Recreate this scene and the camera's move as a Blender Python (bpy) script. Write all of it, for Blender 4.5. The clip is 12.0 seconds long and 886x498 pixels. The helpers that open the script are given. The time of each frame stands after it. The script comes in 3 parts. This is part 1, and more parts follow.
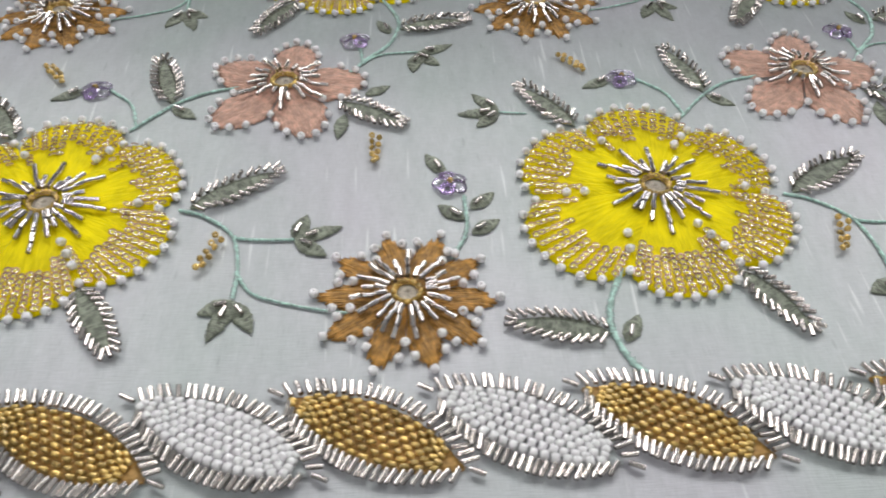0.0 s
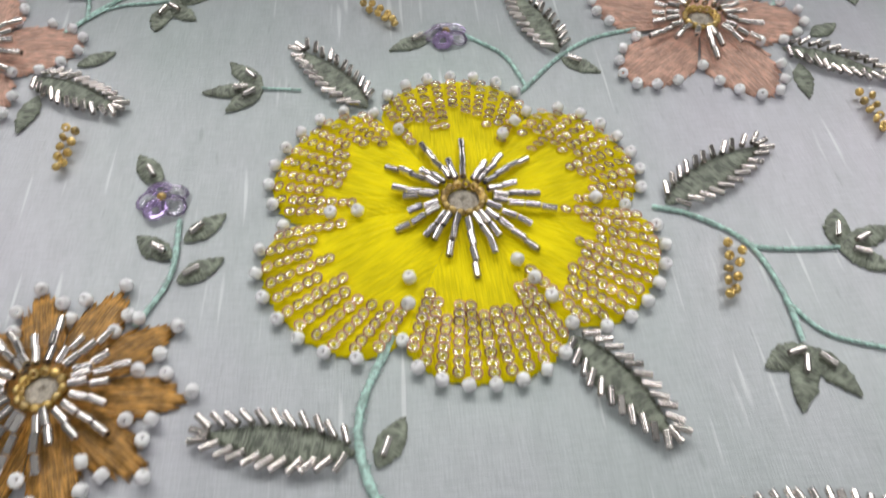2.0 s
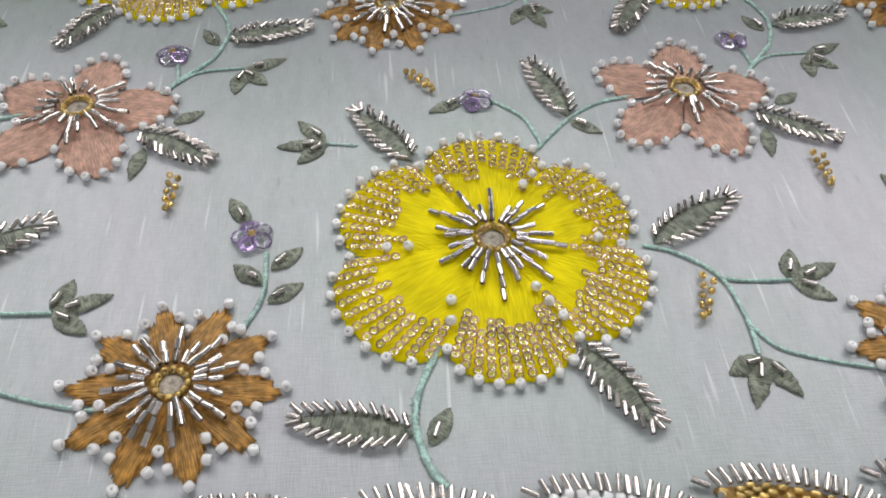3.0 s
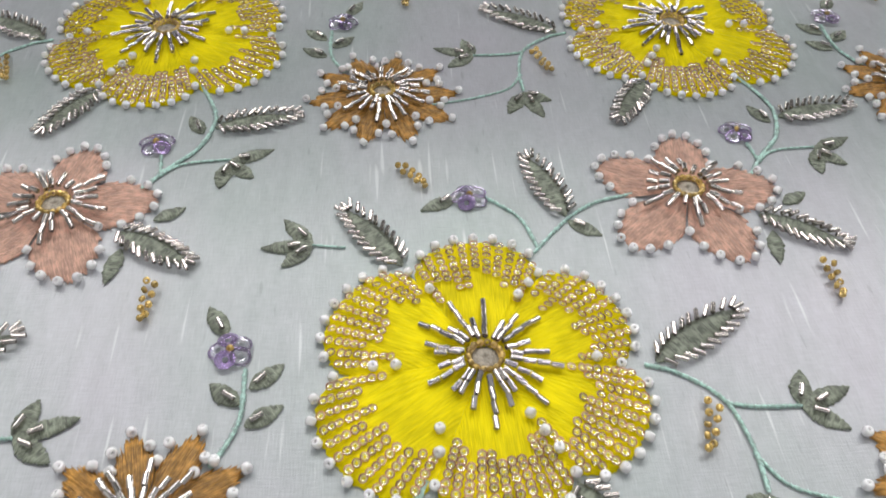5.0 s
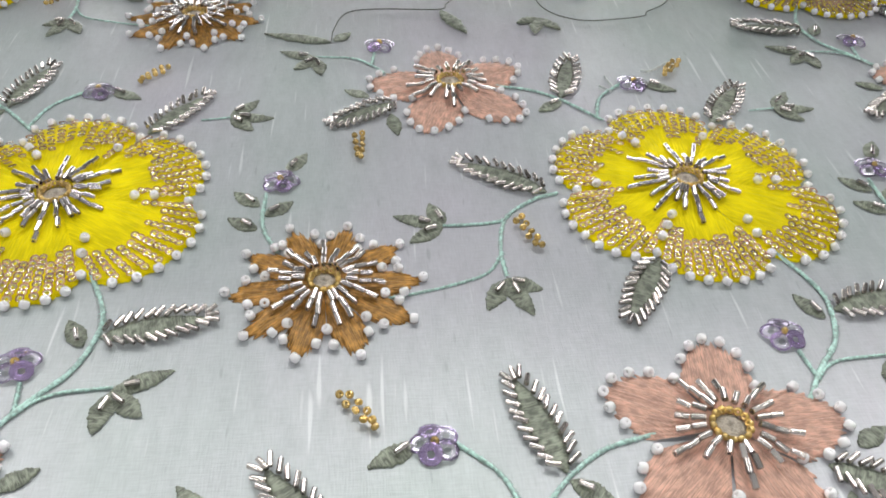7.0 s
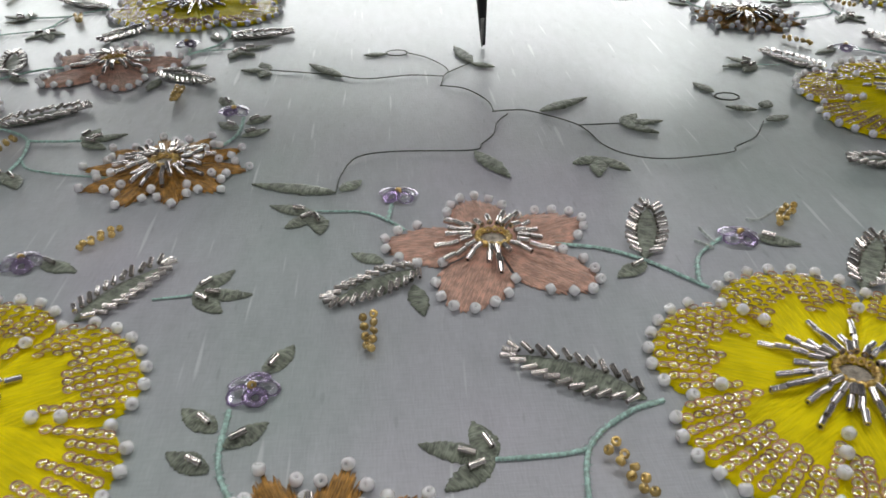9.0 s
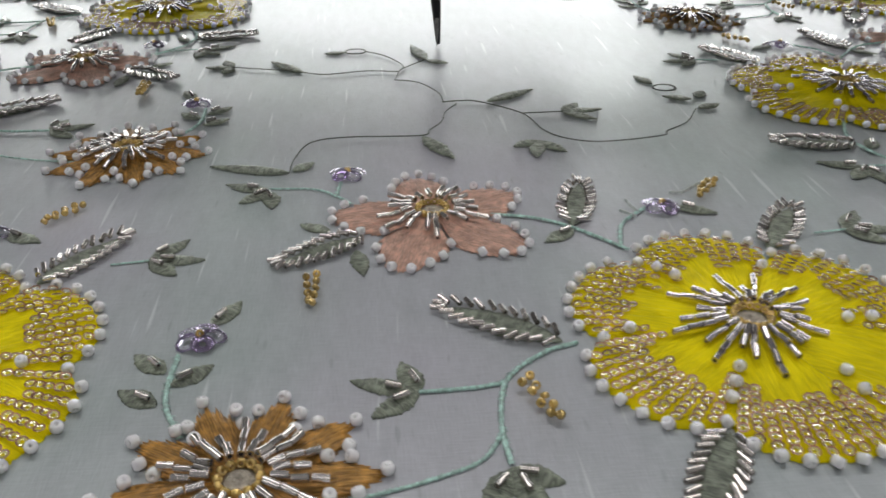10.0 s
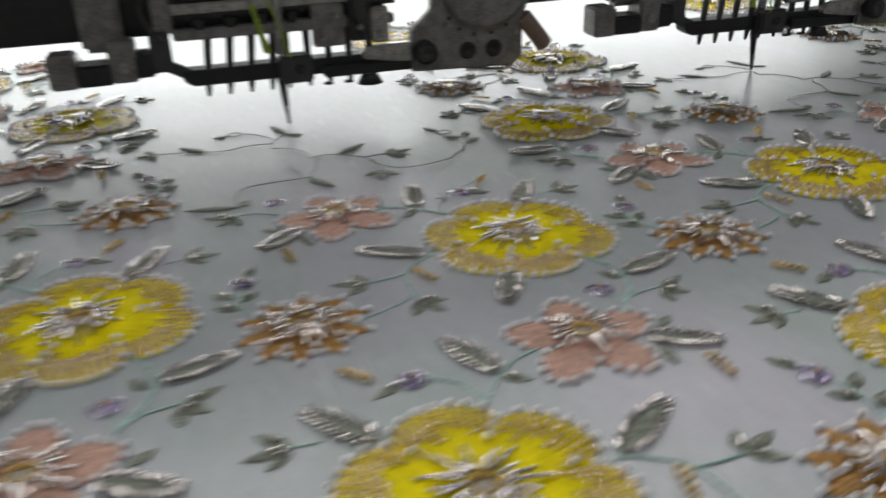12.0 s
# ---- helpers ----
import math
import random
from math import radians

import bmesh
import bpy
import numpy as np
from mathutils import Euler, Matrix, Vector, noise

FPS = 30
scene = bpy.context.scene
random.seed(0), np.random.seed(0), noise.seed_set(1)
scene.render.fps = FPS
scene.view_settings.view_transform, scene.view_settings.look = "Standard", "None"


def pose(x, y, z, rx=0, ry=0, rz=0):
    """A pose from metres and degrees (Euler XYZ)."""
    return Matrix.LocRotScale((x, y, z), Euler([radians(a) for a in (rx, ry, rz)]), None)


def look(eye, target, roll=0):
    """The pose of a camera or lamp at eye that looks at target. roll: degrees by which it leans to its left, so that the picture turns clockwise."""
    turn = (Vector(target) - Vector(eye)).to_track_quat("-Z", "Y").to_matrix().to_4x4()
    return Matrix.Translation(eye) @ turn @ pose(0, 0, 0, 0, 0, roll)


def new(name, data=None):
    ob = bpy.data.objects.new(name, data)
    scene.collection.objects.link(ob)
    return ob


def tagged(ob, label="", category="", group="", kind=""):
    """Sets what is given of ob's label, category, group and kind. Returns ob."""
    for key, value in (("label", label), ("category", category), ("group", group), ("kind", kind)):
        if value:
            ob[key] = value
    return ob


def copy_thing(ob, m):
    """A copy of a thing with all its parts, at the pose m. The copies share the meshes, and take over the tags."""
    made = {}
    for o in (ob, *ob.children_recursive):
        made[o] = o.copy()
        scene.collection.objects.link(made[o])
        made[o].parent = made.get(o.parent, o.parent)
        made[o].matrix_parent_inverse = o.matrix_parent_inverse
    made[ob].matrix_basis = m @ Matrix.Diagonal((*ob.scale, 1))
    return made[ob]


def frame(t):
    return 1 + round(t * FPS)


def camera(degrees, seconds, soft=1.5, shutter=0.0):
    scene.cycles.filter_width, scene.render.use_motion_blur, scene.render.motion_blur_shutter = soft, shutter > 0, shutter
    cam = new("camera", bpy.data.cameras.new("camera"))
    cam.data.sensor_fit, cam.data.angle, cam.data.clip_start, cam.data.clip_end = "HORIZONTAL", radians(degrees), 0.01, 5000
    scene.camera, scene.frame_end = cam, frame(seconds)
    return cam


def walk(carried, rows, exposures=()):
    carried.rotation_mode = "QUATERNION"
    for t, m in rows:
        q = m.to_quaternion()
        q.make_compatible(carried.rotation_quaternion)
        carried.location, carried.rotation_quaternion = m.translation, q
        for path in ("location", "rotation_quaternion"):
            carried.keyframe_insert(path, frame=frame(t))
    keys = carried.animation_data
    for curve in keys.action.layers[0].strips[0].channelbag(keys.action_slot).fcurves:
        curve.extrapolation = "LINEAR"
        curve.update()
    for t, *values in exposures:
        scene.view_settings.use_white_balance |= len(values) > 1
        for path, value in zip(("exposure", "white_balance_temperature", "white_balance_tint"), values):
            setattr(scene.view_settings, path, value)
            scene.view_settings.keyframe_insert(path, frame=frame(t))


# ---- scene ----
cam = camera(55.5, 12.0, soft=1.65, shutter=0.35)
PATH = [
    (0, (0.029, 0.026, 0.173), (-0.019, 1.398, -1.28), 0.6),
    (0.5, (0.056, 0.036, 0.171), (0.007, 1.396, -1.294), 0.3),
    (1, (0.071, 0.07, 0.159), (0.053, 1.452, -1.287), 1.1),
    (1.5, (0.071, 0.116, 0.128), (0.118, 1.483, -1.332), 1.9),
    (2, (0.082, 0.099, 0.128), (0.082, 1.376, -1.411), 0.9),
    (2.5, (0.075, 0.073, 0.16), (0.071, 1.347, -1.382), 1.0),
    (2.7, (0.074, 0.071, 0.162), (0.071, 1.359, -1.368), 1.2),
    (4.3, (0.07, 0.089, 0.168), (0.097, 1.441, -1.306), 3.1),
    (4.5, (0.07, 0.089, 0.168), (0.087, 1.441, -1.306), 2.8),
    (5, (0.075, 0.096, 0.168), (0.074, 1.465, -1.291), 2.1),
    (5.5, (0.075, 0.121, 0.175), (0.076, 1.483, -1.29), 2.0),
    (6, (0.077, 0.135, 0.163), (0.105, 1.567, -1.233), 2.1),
    (6.5, (0.075, 0.153, 0.155), (0.129, 1.627, -1.197), 2.9),
    (7, (0.08, 0.168, 0.15), (0.107, 1.664, -1.177), 2.4),
    (7.5, (0.07, 0.161, 0.156), (0.098, 1.709, -1.11), 2.6),
    (7.7, (0.075, 0.162, 0.161), (0.076, 1.709, -1.106), 2.2),
    (9.3, (0.077, 0.244, 0.101), (0.041, 1.973, -0.904), -0.3),
    (9.5, (0.082, 0.238, 0.099), (0.053, 1.968, -0.904), -0.3),
    (10, (0.088, 0.217, 0.107), (0.083, 1.951, -0.888), -0.1),
    (10.5, (0.117, 0.19, 0.116), (0.128, 1.935, -0.862), -0.1),
    (11, (0.138, 0.126, 0.143), (0.245, 1.889, -0.797), 0.0),
    (11.5, (0.156, 0.093, 0.136), (0.457, 1.851, -0.769), -0.6),
    (11.7, (0.133, 0.075, 0.141), (0.521, 1.827, -0.742), -1.0),
    (11.8, (0.106, 0.067, 0.149), (0.535, 1.814, -0.724), -1.4),
    (12, (0.028, 0.05, 0.155), (0.539, 1.787, -0.695), -2.1),
]
walk(cam, [(t, look(eye, target, roll)) for t, eye, target, roll in PATH], exposures=[(0.0, -0.27), (1.0, -0.2), (2.5, -0.34), (4.5, -0.24), (5.5, -0.1), (6.0, -0.08), (7.0, 0.16), (7.7, 0.22), (9.3, -0.56), (11.0, -0.48), (11.5, -0.9), (12.0, -0.9)])

# ---- light: a factory hall with ceiling tubes, and an added glowing wall behind the machine ----
world = bpy.data.worlds.new("hall_light")
world.use_nodes = True
world.node_tree.nodes["Background"].inputs[0].default_value = (0.92, 0.97, 1.0, 1)
world.node_tree.nodes["Background"].inputs[1].default_value = 0.2
scene.world = world


def tube_lamp(x, y, z, length, width, watts, turn=0.0):
    data = bpy.data.lights.new("ceiling_tube_light", "AREA")
    data.shape, data.size, data.size_y, data.energy = "RECTANGLE", length, width, watts
    data.color = (0.998, 0.996, 0.978)
    lamp = new("ceiling_tube_light", data)
    lamp.matrix_basis = pose(x, y, z, 0, 0, turn)
    return lamp


for tube_x in (-1.5, 0.1, 1.7):
    for tube_y, wide, watts in ((-1.4, 0.2, 10.5), (1.7, 0.5, 20), (2.7, 0.4, 25)):
        tube_lamp(tube_x, tube_y, 2.42, 1.2, wide, watts)

# ---- materials ----


def material(name, colour, rough=0.5, metal=0.0, spread=0.0, stain=0.0, stain_scale=60.0, bump=0.0, grain=(600.0, 600.0, 600.0),
             spec=0.5, coat=0.0, alpha=1.0, shine=0.0, soft=0.0):
    """Principled surface with a change of tone from piece to piece, soft stains and a fine directed relief."""
    m = bpy.data.materials.new(name)
    m.use_nodes = True
    nodes, links = m.node_tree.nodes, m.node_tree.links
    bsdf = nodes["Principled BSDF"]
    bsdf.inputs["Roughness"].default_value = rough
    bsdf.inputs["Metallic"].default_value = metal
    bsdf.inputs["Specular IOR Level"].default_value = spec
    bsdf.inputs["Coat Weight"].default_value = coat
    bsdf.inputs["Alpha"].default_value = alpha
    bsdf.inputs["Sheen Weight"].default_value = shine
    bsdf.inputs["Subsurface Weight"].default_value = soft
    bsdf.inputs["Subsurface Scale"].default_value = 0.002
    bsdf.inputs["Subsurface Radius"].default_value = (1.0, 0.95, 1.0)
    coords = nodes.new("ShaderNodeTexCoord")
    hsv = nodes.new("ShaderNodeHueSaturation")
    hsv.inputs["Color"].default_value = (*colour, 1)
    value = None
    if spread:
        info = nodes.new("ShaderNodeObjectInfo")
        island = nodes.new("ShaderNodeNewGeometry")
        add = nodes.new("ShaderNodeMath")
        add.operation = "ADD"
        links.new(info.outputs["Random"], add.inputs[0])
        links.new(island.outputs["Random Per Island"], add.inputs[1])
        frac = nodes.new("ShaderNodeMath")
        frac.operation = "FRACT"
        links.new(add.outputs[0], frac.inputs[0])
        span = nodes.new("ShaderNodeMapRange")
        span.inputs["To Min"].default_value, span.inputs["To Max"].default_value = 1 - spread, 1 + spread
        links.new(frac.outputs[0], span.inputs["Value"])
        value = span.outputs[0]
    mapped = nodes.new("ShaderNodeMapping")
    mapped.inputs["Scale"].default_value = grain
    links.new(coords.outputs["Object"], mapped.inputs["Vector"])
    fine = nodes.new("ShaderNodeTexNoise")
    fine.inputs["Scale"].default_value, fine.inputs["Detail"].default_value = 1.0, 2.0
    links.new(mapped.outputs[0], fine.inputs["Vector"])
    if stain:
        soft = nodes.new("ShaderNodeTexNoise")
        soft.inputs["Scale"].default_value = stain_scale
        links.new(coords.outputs["Object"], soft.inputs["Vector"])
        mix = nodes.new("ShaderNodeMath")
        mix.operation = "ADD"
        links.new(soft.outputs[0], mix.inputs[0])
        links.new(fine.outputs[0], mix.inputs[1])
        span2 = nodes.new("ShaderNodeMapRange")
        span2.inputs["From Min"].default_value, span2.inputs["From Max"].default_value = 0.8, 1.2
        span2.inputs["To Min"].default_value, span2.inputs["To Max"].default_value = 1 - stain, 1 + stain
        links.new(mix.outputs[0], span2.inputs["Value"])
        if value is None:
            value = span2.outputs[0]
        else:
            times = nodes.new("ShaderNodeMath")
            times.operation = "MULTIPLY"
            links.new(value, times.inputs[0])
            links.new(span2.outputs[0], times.inputs[1])
            value = times.outputs[0]
    if value is not None:
        links.new(value, hsv.inputs["Value"])
    links.new(hsv.outputs[0], bsdf.inputs["Base Color"])
    if bump:
        relief = nodes.new("ShaderNodeBump")
        relief.inputs["Strength"].default_value, relief.inputs["Distance"].default_value = bump, 0.0004
        links.new(fine.outputs[0], relief.inputs["Height"])
        links.new(relief.outputs[0], bsdf.inputs["Normal"])
    return m


def cloth_material():
    """Thin silk-like cloth with a satin sheen, a fine weave and pale slub threads along the warp."""
    m = bpy.data.materials.new("mint_grey_silk")
    m.use_nodes = True
    nodes, links = m.node_tree.nodes, m.node_tree.links
    bsdf = nodes["Principled BSDF"]
    coords = nodes.new("ShaderNodeTexCoord")
    turn = nodes.new("ShaderNodeMapping")
    turn.inputs["Rotation"].default_value = (0, 0, radians(-5.2))
    links.new(coords.outputs["Object"], turn.inputs["Vector"])

    def noise_at(scale, detail=2.0):
        mp = nodes.new("ShaderNodeMapping")
        mp.inputs["Scale"].default_value = scale
        links.new(turn.outputs[0], mp.inputs["Vector"])
        n = nodes.new("ShaderNodeTexNoise")
        n.inputs["Scale"].default_value, n.inputs["Detail"].default_value = 1.0, detail
        links.new(mp.outputs[0], n.inputs["Vector"])
        return n.outputs[0]

    slub = nodes.new("ShaderNodeMapRange")
    slub.inputs["From Min"].default_value, slub.inputs["From Max"].default_value = 0.74, 0.82
    links.new(noise_at((620, 34, 1), 0.0), slub.inputs["Value"])
    weave = noise_at((2600, 260, 1), 1.0)
    broad = noise_at((11, 7, 1), 3.0)
    warp = noise_at((420, 8, 1), 1.0)
    tone = nodes.new("ShaderNodeMix")
    tone.data_type = "RGBA"
    tone.inputs[6].default_value, tone.inputs[7].default_value = (0.37, 0.425, 0.415, 1), (0.46, 0.445, 0.50, 1)
    patches = nodes.new("ShaderNodeMapRange")
    patches.inputs["From Min"].default_value, patches.inputs["From Max"].default_value = 0.34, 0.66
    links.new(broad, patches.inputs["Value"])
    links.new(patches.outputs[0], tone.inputs[0])
    streak = nodes.new("ShaderNodeMix")
    streak.data_type = "RGBA"
    streak.inputs[7].default_value = (0.72, 0.74, 0.74, 1)
    scaled = nodes.new("ShaderNodeMath")
    scaled.operation = "MULTIPLY"
    scaled.inputs[1].default_value = 0.55
    links.new(slub.outputs[0], scaled.inputs[0])
    links.new(scaled.outputs[0], streak.inputs[0])
    thread = nodes.new("ShaderNodeMath")
    thread.operation = "ADD"
    links.new(weave, thread.inputs[0])
    links.new(noise_at((240, 2400, 1), 1.0), thread.inputs[1])
    level = nodes.new("ShaderNodeMapRange")
    level.inputs["From Min"].default_value, level.inputs["From Max"].default_value = 0.7, 1.3
    level.inputs["To Min"].default_value, level.inputs["To Max"].default_value = 0.93, 1.07
    links.new(thread.outputs[0], level.inputs["Value"])
    woven = nodes.new("ShaderNodeHueSaturation")
    links.new(level.outputs[0], woven.inputs["Value"])
    links.new(tone.outputs[2], woven.inputs["Color"])
    dark = nodes.new("ShaderNodeMapRange")
    dark.inputs["From Min"].default_value, dark.inputs["From Max"].default_value = 0.76, 0.86
    dark.inputs["To Min"].default_value, dark.inputs["To Max"].default_value = 1.0, 0.84
    links.new(noise_at((700, 130, 7), 0.0), dark.inputs["Value"])
    mottle = nodes.new("ShaderNodeMapRange")
    mottle.inputs["From Min"].default_value, mottle.inputs["From Max"].default_value = 0.3, 0.7
    mottle.inputs["To Min"].default_value, mottle.inputs["To Max"].default_value = 0.94, 1.06
    links.new(noise_at((260, 70, 1), 4.0), mottle.inputs["Value"])
    worn = nodes.new("ShaderNodeMath")
    worn.operation = "MULTIPLY"
    links.new(dark.outputs[0], worn.inputs[0])
    links.new(mottle.outputs[0], worn.inputs[1])
    aged = nodes.new("ShaderNodeHueSaturation")
    links.new(worn.outputs[0], aged.inputs["Value"])
    links.new(woven.outputs[0], aged.inputs["Color"])
    links.new(aged.outputs[0], streak.inputs[6])
    links.new(streak.outputs[2], bsdf.inputs["Base Color"])
    rough = nodes.new("ShaderNodeMapRange")
    rough.inputs["To Min"].default_value, rough.inputs["To Max"].default_value = 0.29, 0.33
    links.new(warp, rough.inputs["Value"])
    links.new(rough.outputs[0], bsdf.inputs["Roughness"])
    bsdf.inputs["Specular IOR Level"].default_value = 0.6
    bsdf.inputs["Sheen Weight"].default_value = 0.15
    relief = nodes.new("ShaderNodeBump")
    relief.inputs["Strength"].default_value, relief.inputs["Distance"].default_value = 0.3, 0.0002
    links.new(thread.outputs[0], relief.inputs["Height"])
    links.new(relief.outputs[0], bsdf.inputs["Normal"])
    return m


CLOTH = cloth_material()
YELLOW = material("yellow_satin_thread", (0.84, 0.69, 0.001), 0.6, spread=0.05, stain=0.16, stain_scale=90, bump=0.8, grain=(140, 3000, 900), spec=0.12)
BROWN = material("ochre_brown_thread", (0.47, 0.24, 0.055), 0.42, spread=0.1, stain=0.5, stain_scale=400, bump=1.0, grain=(200, 3600, 900), spec=0.4)
TAN_THREAD = material("tan_thread", (0.36, 0.20, 0.05), 0.55, stain=0.3, stain_scale=300, bump=0.8, grain=(900, 900, 900))
PINK = material("salmon_pink_thread", (0.66, 0.40, 0.31), 0.45, spread=0.05, stain=0.32, stain_scale=300, bump=1.0, grain=(280, 5000, 900), spec=0.25, shine=0.1)
OLIVE = material("grey_olive_thread", (0.20, 0.22, 0.17), 0.5, spread=0.12, stain=0.5, stain_scale=400, bump=1.0, grain=(2600, 500, 900), shine=0.1)
MINT = material("mint_green_thread", (0.45, 0.65, 0.59), 0.6, spread=0.05, stain=0.3, stain_scale=500, bump=0.9, grain=(1500, 1500, 900), shine=0.2)
DARK_THREAD = material("dark_olive_thread", (0.12, 0.13, 0.11), 0.6, spread=0.1, stain=0.3, bump=0.6, grain=(900, 900, 900))
CENTRE = material("beige_grey_centre_fill", (0.42, 0.37, 0.31), 0.4, spread=0.1, stain=0.35, stain_scale=700, bump=1.0, grain=(2600, 2600, 900))
WHITE_THREAD = material("pale_loose_thread", (0.66, 0.70, 0.68), 0.5, stain=0.2, stain_scale=300)
PEARL = material("milky_white_glass", (0.92, 0.885, 0.93), 0.2, spread=0.04, coat=0.4, soft=0.8)
SILVER = material("silver_lined_glass", (0.62, 0.57, 0.545), 0.13, metal=0.8, spread=0.4, coat=0.8)
GOLD = material("gold_lined_glass", (0.70, 0.48, 0.15), 0.13, metal=0.55, spread=0.35, coat=1.0)
SEQUIN = material("clear_yellow_sequin", (0.93, 0.89, 0.60), 0.1, metal=0.4, spread=0.2, alpha=0.33, coat=1.0)
SEQUIN_RIM = material("bronze_sequin_rim", (0.44, 0.21, 0.115), 0.22, metal=0.2, spread=0.4, coat=0.8)
VIOLET = material("violet_sequin", (0.30, 0.21, 0.42), 0.14, metal=0.4, spread=0.5, alpha=0.6, coat=1.0)
CLEAR = material("pale_clear_sequin", (0.70, 0.69, 0.78), 0.1, metal=0.4, spread=0.3, alpha=0.3, coat=1.0)

# ---- mesh helpers ----


def mesh_from(name, verts, faces, mats, slots=None, smooth=True):
    me = bpy.data.meshes.new(name)
    me.from_pydata([tuple(v) for v in verts], [], faces)
    for m in mats:
        me.materials.append(m)
    if slots:
        me.polygons.foreach_set("material_index", slots)
    me.polygons.foreach_set("use_smooth", [smooth] * len(me.polygons))
    me.update()
    return me


def lathe(name, profile, segs, mats, slots=None, closed=True, axis="z", flat=()):
    """Turns a closed profile of (radius, height) about an axis."""
    verts, faces, index = [], [], []
    n = len(profile)
    for s in range(segs):
        a = 2 * math.pi * s / segs
        for r, h in profile:
            p = (r * math.cos(a), r * math.sin(a), h)
            verts.append(p if axis == "z" else (p[2], p[0], p[1]))
    for s in range(segs):
        for k in range(n if closed else n - 1):
            a, b = s * n + k, s * n + (k + 1) % n
            c, d = ((s + 1) % segs) * n + (k + 1) % n, ((s + 1) % segs) * n + k
            faces.append((a, d, c, b))
            index.append(slots[k] if slots else 0)
    me = mesh_from(name, verts, faces, mats, index)
    if flat:
        me.polygons.foreach_set("use_smooth", [p % (n if closed else n - 1) not in flat for p in range(len(me.polygons))])
    return me


def part(name, me, parent, m=None, label=""):
    ob = new(name, me)
    ob.parent = parent
    if m is not None:
        ob.matrix_basis = m
    return tagged(ob, label)


def thing(name, m, label, category, group=""):
    ob = new(name)
    ob.empty_display_size = 0.005
    ob.matrix_basis = m
    return tagged(ob, label, category, group)


def joined_mesh(name, base, poses):
    """One mesh holding a copy of base at each pose."""
    n = len(base.vertices)
    co = np.empty(n * 3)
    base.vertices.foreach_get("co", co)
    co = np.c_[co.reshape(n, 3), np.ones(n)]
    polys = [tuple(p.vertices) for p in base.polygons]
    slots = [p.material_index for p in base.polygons]
    verts, faces, index = [], [], []
    for k, m in enumerate(poses):
        verts.extend((co @ np.array(m).T)[:, :3].tolist())
        faces.extend(tuple(v + k * n for v in f) for f in polys)
        index.extend(slots)
    return mesh_from(name, verts, faces, list(base.materials), index)


def pieces(name, base, poses, parent, joined):
    """Beads or sequins on a thing: objects that share a mesh, or far from the camera's way one joined part."""
    if not poses:
        return
    if joined:
        tagged(part(name, joined_mesh(name, base, poses), parent), kind="stuff")
    else:
        for m in poses:
            part(name, base, parent, m)


MM = 0.001
PEARL_BEAD = lathe("pearl_bead", [(0.32 * MM, 0.9 * MM), (0.95 * MM, 1.02 * MM), (1.26 * MM, 0.62 * MM), (1.3 * MM, 0.0), (1.26 * MM, -0.62 * MM), (0.95 * MM, -1.02 * MM), (0.32 * MM, -0.9 * MM)], 10, [PEARL])
GOLD_BEAD = lathe("gold_bead", [(0.35 * MM, 0.55 * MM), (0.75 * MM, 0.68 * MM), (1.02 * MM, 0.28 * MM), (1.02 * MM, -0.28 * MM), (0.75 * MM, -0.68 * MM), (0.35 * MM, -0.55 * MM)], 8, [GOLD])


GOLD_SEED = lathe("gold_seed", [(0.3 * MM, 1.0 * MM), (0.56 * MM, 1.05 * MM), (0.76 * MM, 0.6 * MM), (0.76 * MM, -0.6 * MM), (0.56 * MM, -1.05 * MM), (0.3 * MM, -1.0 * MM)], 8, [GOLD])


def bugle_mesh(length, radius):
    """A short glass tube along x: wall, two ring-shaped ends and the bore, with crisp ends."""
    h, n = length / 2, 10
    verts, faces = [], []
    for (ra, xa), (rb, xb) in (((radius, -h), (radius, h)), ((radius * 0.55, -h), (radius, -h)), ((radius, h), (radius * 0.55, h)), ((radius * 0.55, h), (radius * 0.55, -h))):
        base = len(verts)
        for k in range(n):
            c, d = math.cos(2 * math.pi * k / n), math.sin(2 * math.pi * k / n)
            verts += [(xa, ra * c, ra * d), (xb, rb * c, rb * d)]
        for k in range(n):
            q = (k + 1) % n
            faces.append((base + 2 * k, base + 2 * q, base + 2 * q + 1, base + 2 * k + 1))
    return mesh_from("bugle_bead", verts, faces, [SILVER])


BUGLE = bugle_mesh(3.1 * MM, 0.8 * MM)
BUGLE_SHORT = bugle_mesh(3.3 * MM, 0.68 * MM)
BUGLE_LONG = bugle_mesh(3.9 * MM, 0.7 * MM)


def sequin_mesh(name, radius, inside, rim):
    prof = [(radius * 0.3, 0.0), (radius * 0.55, 0.00003), (radius * 0.74, 0.00006), (radius, 0.00018), (radius, 0.0001), (radius * 0.74, 0.0), (radius * 0.55, -0.00004), (radius * 0.3, -0.0001)]
    return lathe(name, prof, 10, [inside, rim], [0, 0, 1, 1, 1, 0, 0, 0])


SEQUIN_MESH = sequin_mesh("gold_sequin", 1.2 * MM, SEQUIN, SEQUIN_RIM)
VIOLET_MESH = sequin_mesh("violet_sequin", 2.7 * MM, VIOLET, VIOLET)
CLEAR_MESH = sequin_mesh("clear_sequin", 2.7 * MM, CLEAR, VIOLET)


def mm(x, y, z=0.0, turn=0.0, tilt=0.0):
    """A pose in millimetres on the cloth, turned about its normal, its nose tilted up."""
    return pose(x * MM, y * MM, z * MM, 0, 0, turn) @ pose(0, 0, 0, 0, -tilt, 0)


# ---- thread work ----


